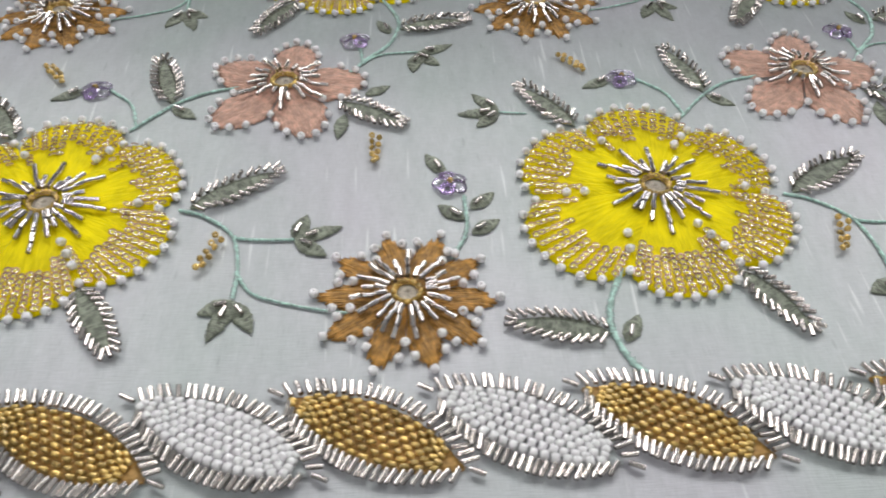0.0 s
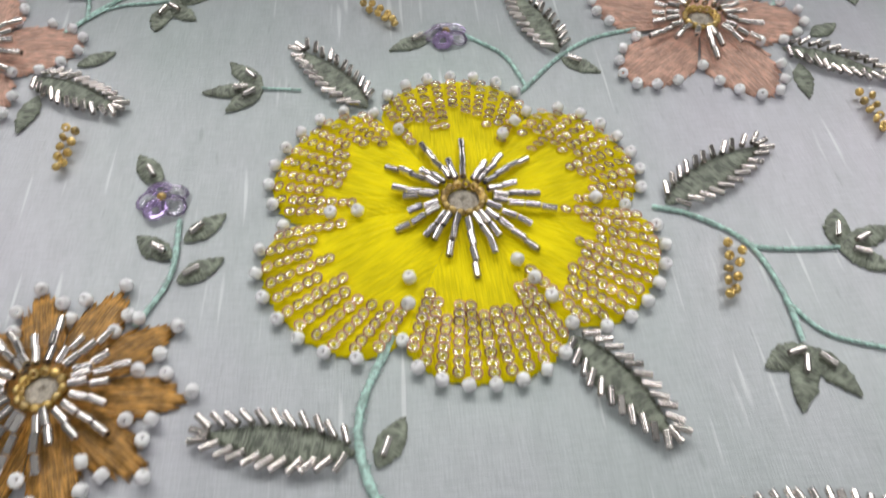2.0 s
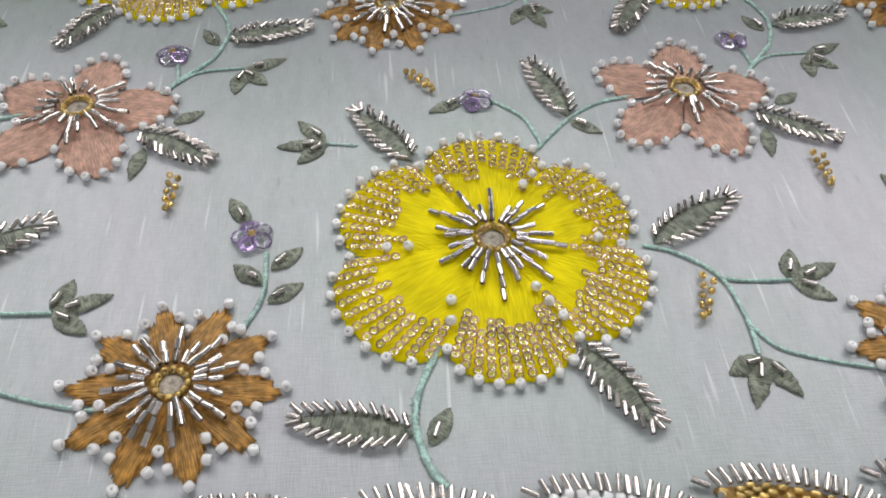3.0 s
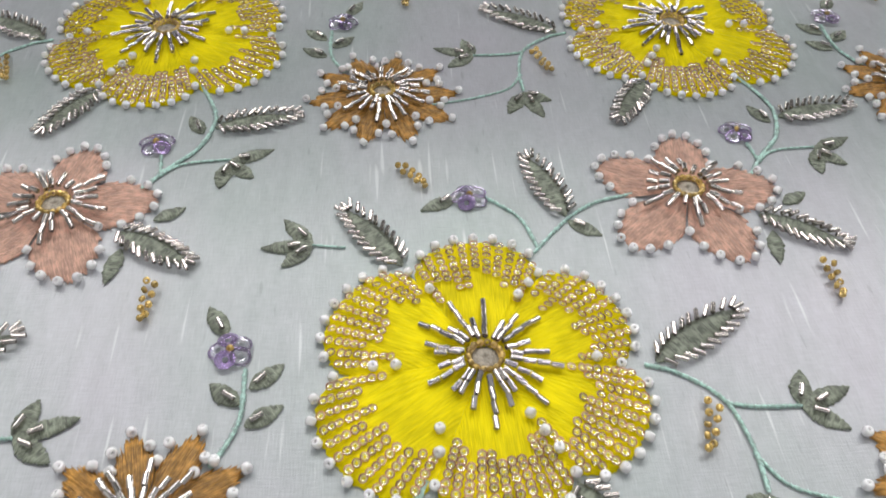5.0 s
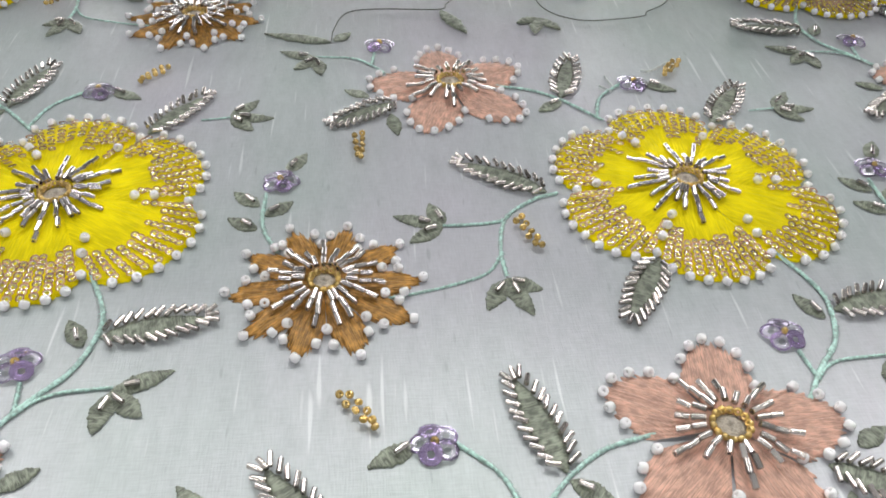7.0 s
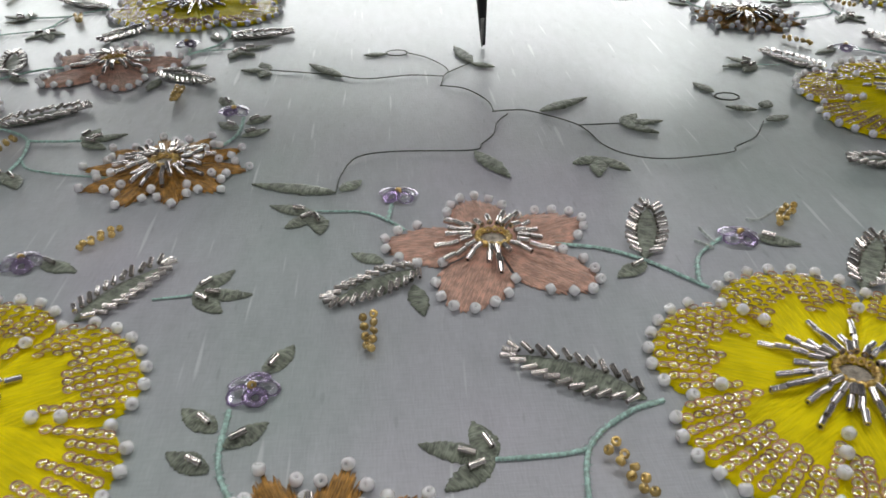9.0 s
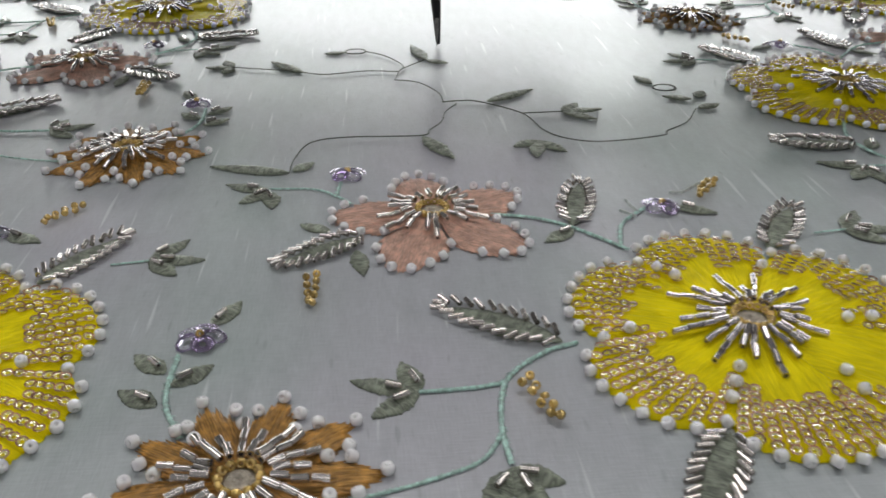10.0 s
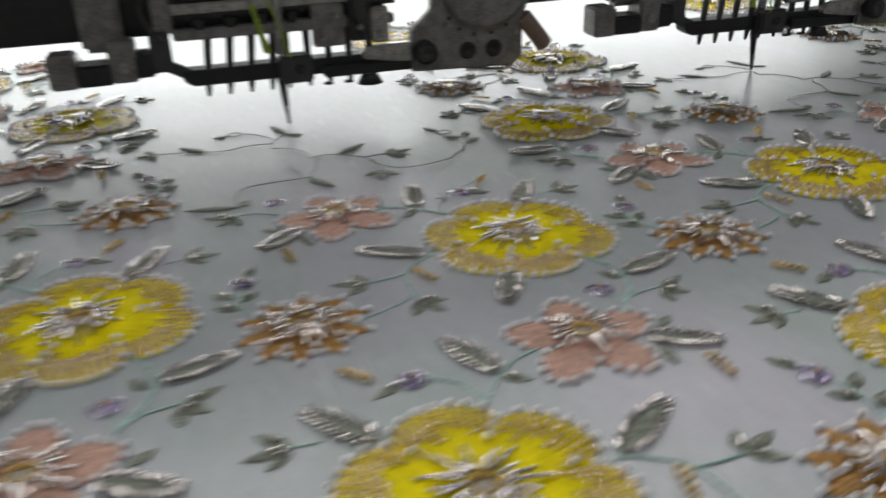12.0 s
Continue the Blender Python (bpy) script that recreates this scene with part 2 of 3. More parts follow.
def petal_mesh(name, inner, reach, thread, rise, rng, fray=0.5, dome=1.6):
    """A stitched petal about the x axis. reach: (degrees, radius in mm) from one side to the other."""
    n, k = len(reach), 9
    verts, faces = [], []
    for i, (a, r) in enumerate(reach):
        r += rng.uniform(-fray, fray)
        ridge = rng.uniform(-0.16, 0.16)
        a = radians(a)
        side = abs(2 * i / (n - 1) - 1)
        for j in range(k):
            s = j / (k - 1)
            d = inner + (r - inner) * s
            z = rise * (1 - 0.55 * side ** 3) * (1 - max(0.0, (s - 0.72) / 0.28) ** 2 * 0.9) + dome * (1 - s) ** 3 + ridge * min(1.0, s * 3) + rng.uniform(-0.04, 0.04)
            verts.append((d * math.cos(a) * MM, d * math.sin(a) * MM, max(z, 0.08) * MM))
        verts.append(((r + 0.15) * math.cos(a) * MM, (r + 0.15) * math.sin(a) * MM, -0.2 * MM))
    w = k + 1
    for i in range(n - 1):
        for j in range(k):
            faces.append((i * w + j, i * w + j + 1, (i + 1) * w + j + 1, (i + 1) * w + j))
    return mesh_from(name, verts, faces, [thread])


def blade_mesh(name, length, width, thread, rng, rise=0.7):
    """A pointed leaf of slanting stitches, from its foot along x to its tip."""
    n, verts, faces = 29, [], []
    for i in range(n):
        s = i / (n - 1)
        half = width / 2 * (math.sin(math.pi * s ** 0.8) ** 0.95 if 0 < s < 1 else 0.02)
        x = s * length
        l, r = half * rng.uniform(0.88, 1.1) + rng.uniform(0, 0.35), half * rng.uniform(0.88, 1.1) + rng.uniform(0, 0.35)
        lift = rise * (0.35 + 0.65 * math.sin(math.pi * s) ** 0.5) * rng.uniform(0.8, 1.15)
        for y, z in ((l * 1.06, -0.15), (l, 0.25 * lift), (l * 0.5, 0.85 * lift), (0.0, 0.72 * lift), (-r * 0.5, 0.85 * lift), (-r, 0.25 * lift), (-r * 1.06, -0.15)):
            verts.append((x * MM + (abs(y) * 0.18) * MM, y * MM, z * MM))
    for i in range(n - 1):
        for j in range(6):
            faces.append((i * 7 + j, i * 7 + j + 1, (i + 1) * 7 + j + 1, (i + 1) * 7 + j))
    return mesh_from(name, verts, faces, [thread])


def spline(points, steps=8):
    """Catmull-Rom through points in mm."""
    p = [Vector((*q, 0)) for q in points]
    p = [2 * p[0] - p[1], *p, 2 * p[-1] - p[-2]]
    out = []
    for i in range(1, len(p) - 2):
        for s in range(steps):
            t = s / steps
            a, b, c, d = p[i - 1:i + 3]
            out.append(0.5 * ((2 * b) + (c - a) * t + (2 * a - 5 * b + 4 * c - d) * t * t + (3 * b - a - 3 * c + d) * t ** 3))
    return out + [p[-2]]


def cord_mesh(name, points, width, thread, rng, height=0.6, hairs=0.95):
    """A corded line of stitches that follows points, with short stray stitches at its sides."""
    line = spline(points)
    verts, faces = [], []
    for i, q in enumerate(line):
        d = (line[min(i + 1, len(line) - 1)] - line[max(i - 1, 0)]).normalized()
        side = Vector((-d.y, d.x, 0))
        w = width / 2 * rng.uniform(0.8, 1.2)
        for y, z in ((1.0, -0.1), (0.8, 0.55), (0.0, 1.0), (-0.8, 0.55), (-1.0, -0.1)):
            v = q + side * (w * y)
            verts.append((v.x * MM, v.y * MM, z * height * MM))
    for i in range(len(line) - 1):
        for j in range(4):
            faces.append((i * 5 + j, (i + 1) * 5 + j, (i + 1) * 5 + j + 1, i * 5 + j + 1))
    for i in [k for k in range(len(line) - 1) for _ in range(4)]:
        if rng.random() < hairs:
            d = (line[i + 1] - line[i]).normalized()
            side = Vector((-d.y, d.x, 0)) * rng.choice((-1, 1))
            q = line[i].lerp(line[i + 1], rng.random()) + side * width * 0.3
            tip = q + (side * rng.uniform(0.7, 1.3) + d * rng.uniform(-0.6, 0.6)) * width * 0.8
            b = len(verts)
            for v, z in ((q + d * 0.12, 0.3), (q - d * 0.12, 0.3), (tip, 0.05), (q, 0.5)):
                verts.append((v.x * MM, v.y * MM, z * height * MM))
            faces += [(b, b + 2, b + 3), (b + 3, b + 2, b + 1), (b, b + 1, b + 2)]
    return mesh_from(name, verts, faces, [thread])


# ---- things on the cloth, in millimetres from the middle of their yellow flower ----


def lobed(half, notch, tip, power, n=15):
    return [(half * (2 * i / (n - 1) - 1), notch + (tip - notch) * (1 - abs(2 * i / (n - 1) - 1) ** power[0]) ** power[1]) for i in range(n)]


def stamens(rng, n, start, most, phase=0.0):
    """Rows of tube beads that stand out from the middle like rays."""
    out = []
    for i in range(n):
        a = 360 * i / n + phase + rng.uniform(-5, 5)
        count = rng.choice(most)
        r = start + rng.uniform(-0.3, 0.9)
        for k in range(count):
            bend = rng.uniform(-7, 7)
            x, y = r * math.cos(radians(a)), r * math.sin(radians(a))
            out.append(mm(x, y, 1.9 + 1.6 * max(0.0, 1 - (r - start) / 11) + rng.uniform(-0.15, 0.6), 0) @ pose(0, 0, 0, 0, 0, a + bend) @ pose(1.65 * MM, 0, 0, 0, rng.uniform(-5, 16), 0))
            r += 3.35
    return out


def ring_of_beads(n, radius, height, rng):
    return [mm(radius * math.cos(2 * math.pi * i / n), radius * math.sin(2 * math.pi * i / n), height + rng.uniform(0, 0.3), 360 * i / n, rng.uniform(50, 80)) for i in range(n)]


def flower_centre(ob, radius, height):
    """An added domed disc that fills the cloth hole inside the ring of gold beads."""
    prof = [(0.02, height), (radius * 0.5, height + 0.25), (radius * 0.85, height - 0.1), (radius, height - 1.2), (radius, 0.0), (0.02, 0.0)]
    part("flower_centre", lathe("flower_centre", [(a * MM, b * MM) for a, b in prof], 20, [CENTRE]), ob, None, "beige-grey disc that fills the hole in the flower centre")


def pearl_at(r, a, rng, z=1.05):
    return mm(r * math.cos(radians(a)), r * math.sin(radians(a)), z + rng.uniform(-0.1, 0.15), rng.uniform(0, 360), rng.uniform(10, 90))


def yellow_flower(m, joined):
    rng = random.Random(11)
    ob = thing("yellow_flower", m, "bright yellow embroidered flower with gold sequins and white bead edge", "flower", "yellow flowers")
    # petals: middle angle, half width, notch radius, tip radius
    petals = [(89, 31, 30.0, 40.2), (27, 31, 31.0, 39.2), (-32.5, 28.5, 32.5, 40.8), (-87.5, 26.5, 32.5, 41.2), (-145, 31, 34.0, 43.6), (152, 32, 32.0, 40.6)]
    pearls, sequins = [], []
    for a, half, notch, tip in petals:
        edge = lobed(half, notch, tip, (2.6, 0.62), 61)
        pt = part("petal", petal_mesh("petal", 3.3, edge, YELLOW, 0.9, rng), ob, mm(0, 0, 0, a))
        n = 9
        for i in range(n):
            s = 2 * i / (n - 1) - 1 if n > 1 else 0
            s *= 0.98
            r = notch + (tip - notch) * (1 - abs(s) ** 2.6) ** 0.62 + 1.1
            if i < n - 1 or r > notch + 3:
                pearls.append(pearl_at(r, a + s * half, rng))
        rows = 11
        own = []
        for i in range(rows):
            s = (2 * (i + 0.5) / rows - 1) * 0.93
            r_out = notch + (tip - notch) * (1 - abs(s) ** 2.6) ** 0.62 - 1.4
            count = rng.choice((5, 6, 6, 7, 8))
            for k in range(count):
                r = r_out - k * 2.05 + rng.uniform(-0.35, 0.35)
                ang = a + s * half * (1 + 0.006 * k)
                x, y = r * math.cos(radians(ang)), r * math.sin(radians(ang))
                own.append(mm(x, y, 1.25 + 0.05 * (k % 2), ang) @ pose(0, 0, 0, rng.uniform(-12, 12), rng.uniform(0, 22), 0))
        tagged(part("sequin_field", joined_mesh("sequin_field", SEQUIN_MESH, own), ob, None, "overlapping rows of clear gold sequins"), kind="stuff")
    for a, r in ((182, 27), (182, 21.5), (237, 22), (243, 27.5), (300, 18), (300, 23.3), (300, 28.5), (62, 22.5), (60, 27.5), (-1, 27.3), (118, 26)):
        pearls.append(pearl_at(r, a, rng, 2.0))
    pieces("pearl_bead", PEARL_BEAD, pearls, ob, joined)
    pieces("bugle_bead", BUGLE, stamens(rng, 23, 5.2, (2, 2, 3, 3, 4), 4), ob, joined)
    pieces("gold_bead", GOLD_BEAD, ring_of_beads(14, 4.0, 3.0, rng), ob, joined)
    flower_centre(ob, 3.9, 2.5)
    return ob


def brown_flower(m, joined):
    rng = random.Random(12)
    ob = thing("brown_flower", m, "ochre brown ten-pointed embroidered flower with silver tube beads and white beads", "flower", "brown flowers")
    pearls = []
    for k in range(10):
        a = 36 * k - 4 + rng.uniform(-2, 2)
        tip = 23.4 + rng.uniform(-0.6, 0.9)
        edge = lobed(18.0, 13.8, tip, (1.15, 0.85), 61)
        part("petal", petal_mesh("petal", 2.9, edge, BROWN, 0.9, rng, 1.5), ob, mm(0, 0, 0.03 * (k % 2), a))
        pearls += [pearl_at(tip + 1.0, a + rng.uniform(-2, 2), rng), pearl_at(15.6, a + 18, rng, 1.4), pearl_at(20.2, a + 12.5 + rng.uniform(-2, 2), rng), pearl_at(19.6, a - 12.5 + rng.uniform(-2, 2), rng)]
    pieces("pearl_bead", PEARL_BEAD, pearls, ob, joined)
    pieces("bugle_bead", BUGLE, stamens(rng, 21, 4.8, (2, 2, 3, 3), 0), ob, joined)
    pieces("gold_bead", GOLD_BEAD, ring_of_beads(12, 3.6, 3.0, rng), ob, joined)
    flower_centre(ob, 3.5, 2.5)
    return ob


def pink_flower(m, joined):
    rng = random.Random(13)
    ob = thing("pink_flower", m, "salmon pink five-petalled embroidered flower edged with white beads", "flower", "pink flowers")
    pearls = []
    for a, half, notch, tip in ((151, 33, 15.5, 27.4), (82, 33, 14.0, 26.0), (6, 38, 14.0, 27.2), (-69, 34, 15.0, 28.6), (-137, 31, 16.0, 29.6)):
        edge = lobed(half, notch + 1.0, tip + 0.4, (1.3, 0.95), 65)
        part("petal", petal_mesh("petal", 3.2, edge, PINK, 0.8, rng, 1.1), ob, mm(0, 0, 0, a))
        for s in (-0.98, -0.7, -0.45, -0.18, 0.1, 0.36, 0.64):
            pearls.append(pearl_at(notch + (tip - notch) * (1 - abs(s) ** 1.45) ** 0.9 + 1.0, a + s * half, rng))
    pieces("pearl_bead", PEARL_BEAD, pearls, ob, joined)
    pieces("bugle_bead", BUGLE, stamens(rng, 18, 5.2, (1, 2, 2, 3, 3), 6), ob, joined)
    pieces("gold_bead", GOLD_BEAD, ring_of_beads(14, 4.0, 2.9, rng), ob, joined)
    flower_centre(ob, 3.9, 2.4)
    return ob


def feather_leaf(m, foot, tip, joined, width=6.5, beads=True, count=11, side_leaves=(), seed=0):
    rng = random.Random(20 + seed)
    dx, dy = tip[0] - foot[0], tip[1] - foot[1]
    length = math.hypot(dx, dy)
    own = m @ mm(foot[0], foot[1], 0, math.degrees(math.atan2(dy, dx)))
    ob = thing("leaf", own, "grey-olive embroidered leaf with silver tube beads along its edges" if beads else "plain dark olive embroidered leaf without beads yet", "leaf", "embroidered leaves")
    part("leaf_blade", blade_mesh("leaf_blade", length * 0.97, width, OLIVE, rng), ob)
    back = own.inverted() @ m
    for f, t in side_leaves:
        turn = math.degrees(math.atan2(t[1] - f[1], t[0] - f[0]))
        part("side_leaf", blade_mesh("side_leaf", math.hypot(t[0] - f[0], t[1] - f[1]), 4.0, OLIVE, rng, 0.5), ob, back @ mm(*f, 0, turn))
    if beads:
        out = []
        for sign in (1, -1):
            for i in range(count):
                s = (i + 0.6) / count * 0.96
                half = width / 2 * max(math.sin(math.pi * s ** 0.85), 0.12) ** 0.75
                turn = sign * (62 - 34 * s + rng.uniform(-7, 7))
                out.append(mm(s * length, sign * half * 0.85, 1.1 + rng.uniform(-0.15, 0.3), turn) @ pose(1.6 * MM, 0, 0, 0, rng.uniform(-8, 10), 0))
        out.append(mm(length * 0.98, 0, 1.1, rng.uniform(-8, 8)))
        pieces("bugle_bead", BUGLE_SHORT, out, ob, joined)
    return ob


def sprig(m, node, tips, joined, beads=True, seed=0):
    rng = random.Random(50 + seed)
    own = m @ mm(*node)
    ob = thing("leaf_sprig", own, "sprig of three small grey-olive embroidered leaves with single tube beads" if beads else "sprig of three plain olive embroidered leaves", "leaf sprig", "leaf sprigs")
    for tip in tips:
        dx, dy = tip[0] - node[0], tip[1] - node[1]
        turn, length = math.degrees(math.atan2(dy, dx)), math.hypot(dx, dy)
        leaf = part("leaflet", blade_mesh("leaflet", length * 1.03, 4.6, OLIVE, rng, 0.5), ob, mm(0, 0, 0, turn))
        if beads:
            part("bugle_bead", BUGLE_SHORT, leaf, mm(length * 0.36, rng.uniform(-0.5, 0.5), 1.3, rng.uniform(-12, 12)))
    return ob


def small_leaf(m, foot, tip, bead=True, seed=0):
    rng = random.Random(70 + seed)
    dx, dy = tip[0] - foot[0], tip[1] - foot[1]
    ob = thing("small_leaf", m @ mm(*foot, 0, math.degrees(math.atan2(dy, dx))), "small grey-olive embroidered leaf beside a stem", "leaf", "small leaves")
    length = math.hypot(dx, dy)
    part("leaf_blade", blade_mesh("leaf_blade", length, 4.4, OLIVE, rng, 0.5), ob)
    if bead:
        part("bugle_bead", BUGLE_SHORT, ob, mm(length * 0.33, 0, 1.3, rng.uniform(-10, 10)))
    return ob


def violet_flower(m, at, seed=0):
    rng = random.Random(80 + seed)
    ob = thing("violet_flower", m @ mm(*at, 0, rng.uniform(0, 70)), "small flower of clear and violet sequins with a gold bead", "flower", "violet sequin flowers")
    for k in range(5):
        part("sequin", VIOLET_MESH if k in (1, 3) else CLEAR_MESH, ob, mm(3.1 * math.cos(radians(72 * k)), 3.1 * math.sin(radians(72 * k)), 0.8 + 0.25 * (k % 2), 72 * k, -16 + rng.uniform(-8, 8)))
    part("gold_bead", GOLD_BEAD, ob, mm(0, 0, 1.7, 20, 60))
    return ob


def bead_cluster(m, top, foot, joined, seed=0):
    rng = random.Random(90 + seed)
    dx, dy = foot[0] - top[0], foot[1] - top[1]
    length = math.hypot(dx, dy)
    ob = thing("bead_cluster", m @ mm(*top, 0, math.degrees(math.atan2(dy, dx))), "small cluster of shiny gold glass beads", "beads", "gold bead clusters")
    n = 9
    pieces("gold_bead", GOLD_BEAD, [mm(length * i / (n - 1), (1.15 if i % 2 else -1.05) * (1 - (i / n) ** 3) + rng.uniform(-0.3, 0.3), 0.95 + rng.uniform(0, 0.7), rng.uniform(0, 360), rng.uniform(20, 80)) for i in range(n)], ob, joined)
    return ob


def stem(m, points, width, thread=None, seed=0, label="mint green corded embroidered stem"):
    rng = random.Random(100 + seed)
    ob = new("stem", cord_mesh("stem", points, width, thread or MINT, rng, 0.55 if width > 0.8 else 0.35))
    ob.matrix_basis = m
    return tagged(ob, label, "stem", "embroidered stems")


def row_part(m, joined, has):
    """The plants of one repeat. has: the letters of what is sewn: y yellow flower group, p pink group, b brown, v violet, s lower stem and its sprig."""
    made = []
    flat = m @ mm(0.6, 1.6)
    if "y" in has:
        made += [yellow_flower(m, joined),
                 feather_leaf(flat, (41.5, -3), (67, 13), joined, 7.5, seed=1), feather_leaf(flat, (-19.5, 31), (-35.5, 54), joined, 6.8, count=11, seed=2),
                 feather_leaf(flat, (16.5, -34), (30, -56), joined, 6.5, seed=3), feather_leaf(flat, (-23.3, -54.5), (-49.5, -49), joined, 6.8, count=11, seed=4),
                 sprig(flat, (73.2, -17.1), ((76.2, -7.3), (86.4, -12.4), (82.3, -23.6)), joined, seed=1),
                 sprig(flat, (58.6, -39.3), ((49.8, -43.3), (53.2, -52), (64.4, -49.8)), joined, seed=2),
                 sprig(flat, (-43.9, 39.8), ((-51.8, 49.6), (-57.3, 39.1), (-51.5, 32.3)), joined, seed=3),
                 small_leaf(flat, (-19.9, -57.2), (-14.9, -48.4), seed=1), bead_cluster(flat, (52.0, -15.6), (47.6, -28.0), joined, 1),
                 stem(flat, [(38.4, -3.6), (46.3, -6.6), (55.4, -14.9), (58.3, -27.7), (58.1, -38.5)], 1.05, seed=1),
                 stem(flat, [(55.3, -15.5), (62, -16.7), (73.2, -17.1)], 0.9, seed=2),
                 stem(flat, [(-43.9, 39.8), (-34.8, 38.5)], 0.6, seed=3),
                 stem(flat, [(58.6, -30), (63.5, -37), (74.9, -41.4), (84.6, -43.8), (90.0, -44.8)], 0.8, seed=4)]
    if "y" in has and "s" not in has:
        made.append(stem(flat, [(-16.3, -31.9), (-21.6, -43.8), (-22.8, -52.2), (-20.5, -61.8), (-17, -67)], 1.5, seed=5))
    if "s" in has:
        if "y" in has:
            made.append(stem(flat, [(-16.3, -31.9), (-21.6, -43.8), (-22.8, -52.2), (-19.5, -64), (-12, -73), (-5.5, -82)], 1.2, seed=5))
        made += [violet_flower(flat, (-6.8, -62.3), 5), stem(flat, [(-8.8, -67.3), (-10.0, -76.5)], 0.9, seed=6),
                 stem(flat, [(-8, -78.1), (-15.9, -71.3), (-29.6, -69.7)], 0.8, seed=7),
                 sprig(flat, (-29.2, -71.2), ((-42, -65.6), (-37, -78.1), (-27.6, -82)), joined, seed=4)]
        if "y" not in has:
            made.append(stem(flat, [(-8, -78.5), (-5.5, -82)], 0.9, seed=16))
    if "p" in has:
        made += [pink_flower(m @ mm(65.4, 57.8), joined),
                 feather_leaf(flat, (27.7, 48.2), (19.7, 75), joined, 6.6, count=11, seed=5),
                 feather_leaf(flat, (83.6, 47), (105.3, 33.7), joined, 6.4, count=11, side_leaves=(((92.3, 51), (100.6, 55.8)), ((85.5, 40.5), (83.6, 27.8))), seed=6),
                 violet_flower(flat, (0.6, 56.7), 3), small_leaf(flat, (-3, 57.3), (-13.8, 52), seed=2), small_leaf(flat, (27.9, 46.5), (36.6, 40.3), seed=3),
                 stem(flat, [(5.3, 57), (14.2, 48.1), (18, 35.9)], 1.0, seed=8), stem(flat, [(16.2, 34.2), (27.1, 46.5), (36.8, 53.5), (48.6, 56.9)], 1.0, seed=9),
                 bead_cluster(flat, (96, 27.5), (95.5, 15.1), joined, 2), bead_cluster(flat, (-19, 71), (-11.9, 61.5), joined, 3)]
    if "b" in has:
        made.append(brown_flower(m @ mm(-75.2, -38.8), joined))
    if "v" in has:
        made += [violet_flower(flat, (-62.0, 4.5), 1), stem(flat, [(-63.3, -26.6), (-58.3, -15.3), (-58.1, -0.7)], 1.1, seed=10),
                 small_leaf(flat, (-63.6, 9.5), (-68.9, 19.1), seed=4), small_leaf(flat, (-58.5, -10.8), (-66, -4.5), seed=5),
                 small_leaf(flat, (-56.7, -6.4), (-49, 0.5), seed=6), small_leaf(flat, (-56.9, -16.6), (-48.5, -11.2), seed=7)]
    return made


# the repeat: its first flower, the turn of the pattern on the cloth and its step
HOME = pose(0.086, 0.216, 0, 0, 0, 5.2)
STEP, SHIFT = 180.8, 82.5
ROWS = (0.0, 146.0, 294.3, 438.5, 586.0)
MIRROR = Matrix.Diagonal((-1, 1, 1, 1))


def cell(u, v, mirrored):
    return HOME @ mm(u, v) @ (MIRROR if mirrored else Matrix.Identity(4))


# ---- the cloth and its table ----
def cloth():
    nx, ny, x0, x1, y0, y1 = 90, 90, -1.3, 1.7, -0.6, 1.5
    verts, faces = [], []
    for lower in (0, 1):
        for j in range(ny + 1):
            for i in range(nx + 1):
                x, y = x0 + (x1 - x0) * i / nx, y0 + (y1 - y0) * j / ny
                z = 0.0006 * noise.noise((x * 4, y * 4, 0.3)) - 0.0006
                verts.append((x, y, z - 0.0005 * lower))
    w, base = nx + 1, (nx + 1) * (ny + 1)
    for j in range(ny):
        for i in range(nx):
            a = j * w + i
            faces.append((a, a + 1, a + w + 1, a + w))
            faces.append((base + a, base + a + w, base + a + w + 1, base + a + 1))
    ob = new("cloth", mesh_from("cloth", verts, faces, [CLOTH]))
    return tagged(ob, "pale mint-grey silky cloth stretched flat under the embroidery", "cloth", kind="structure")


cloth()


# ---- plants row by row; the nearest are built bead by bead ----


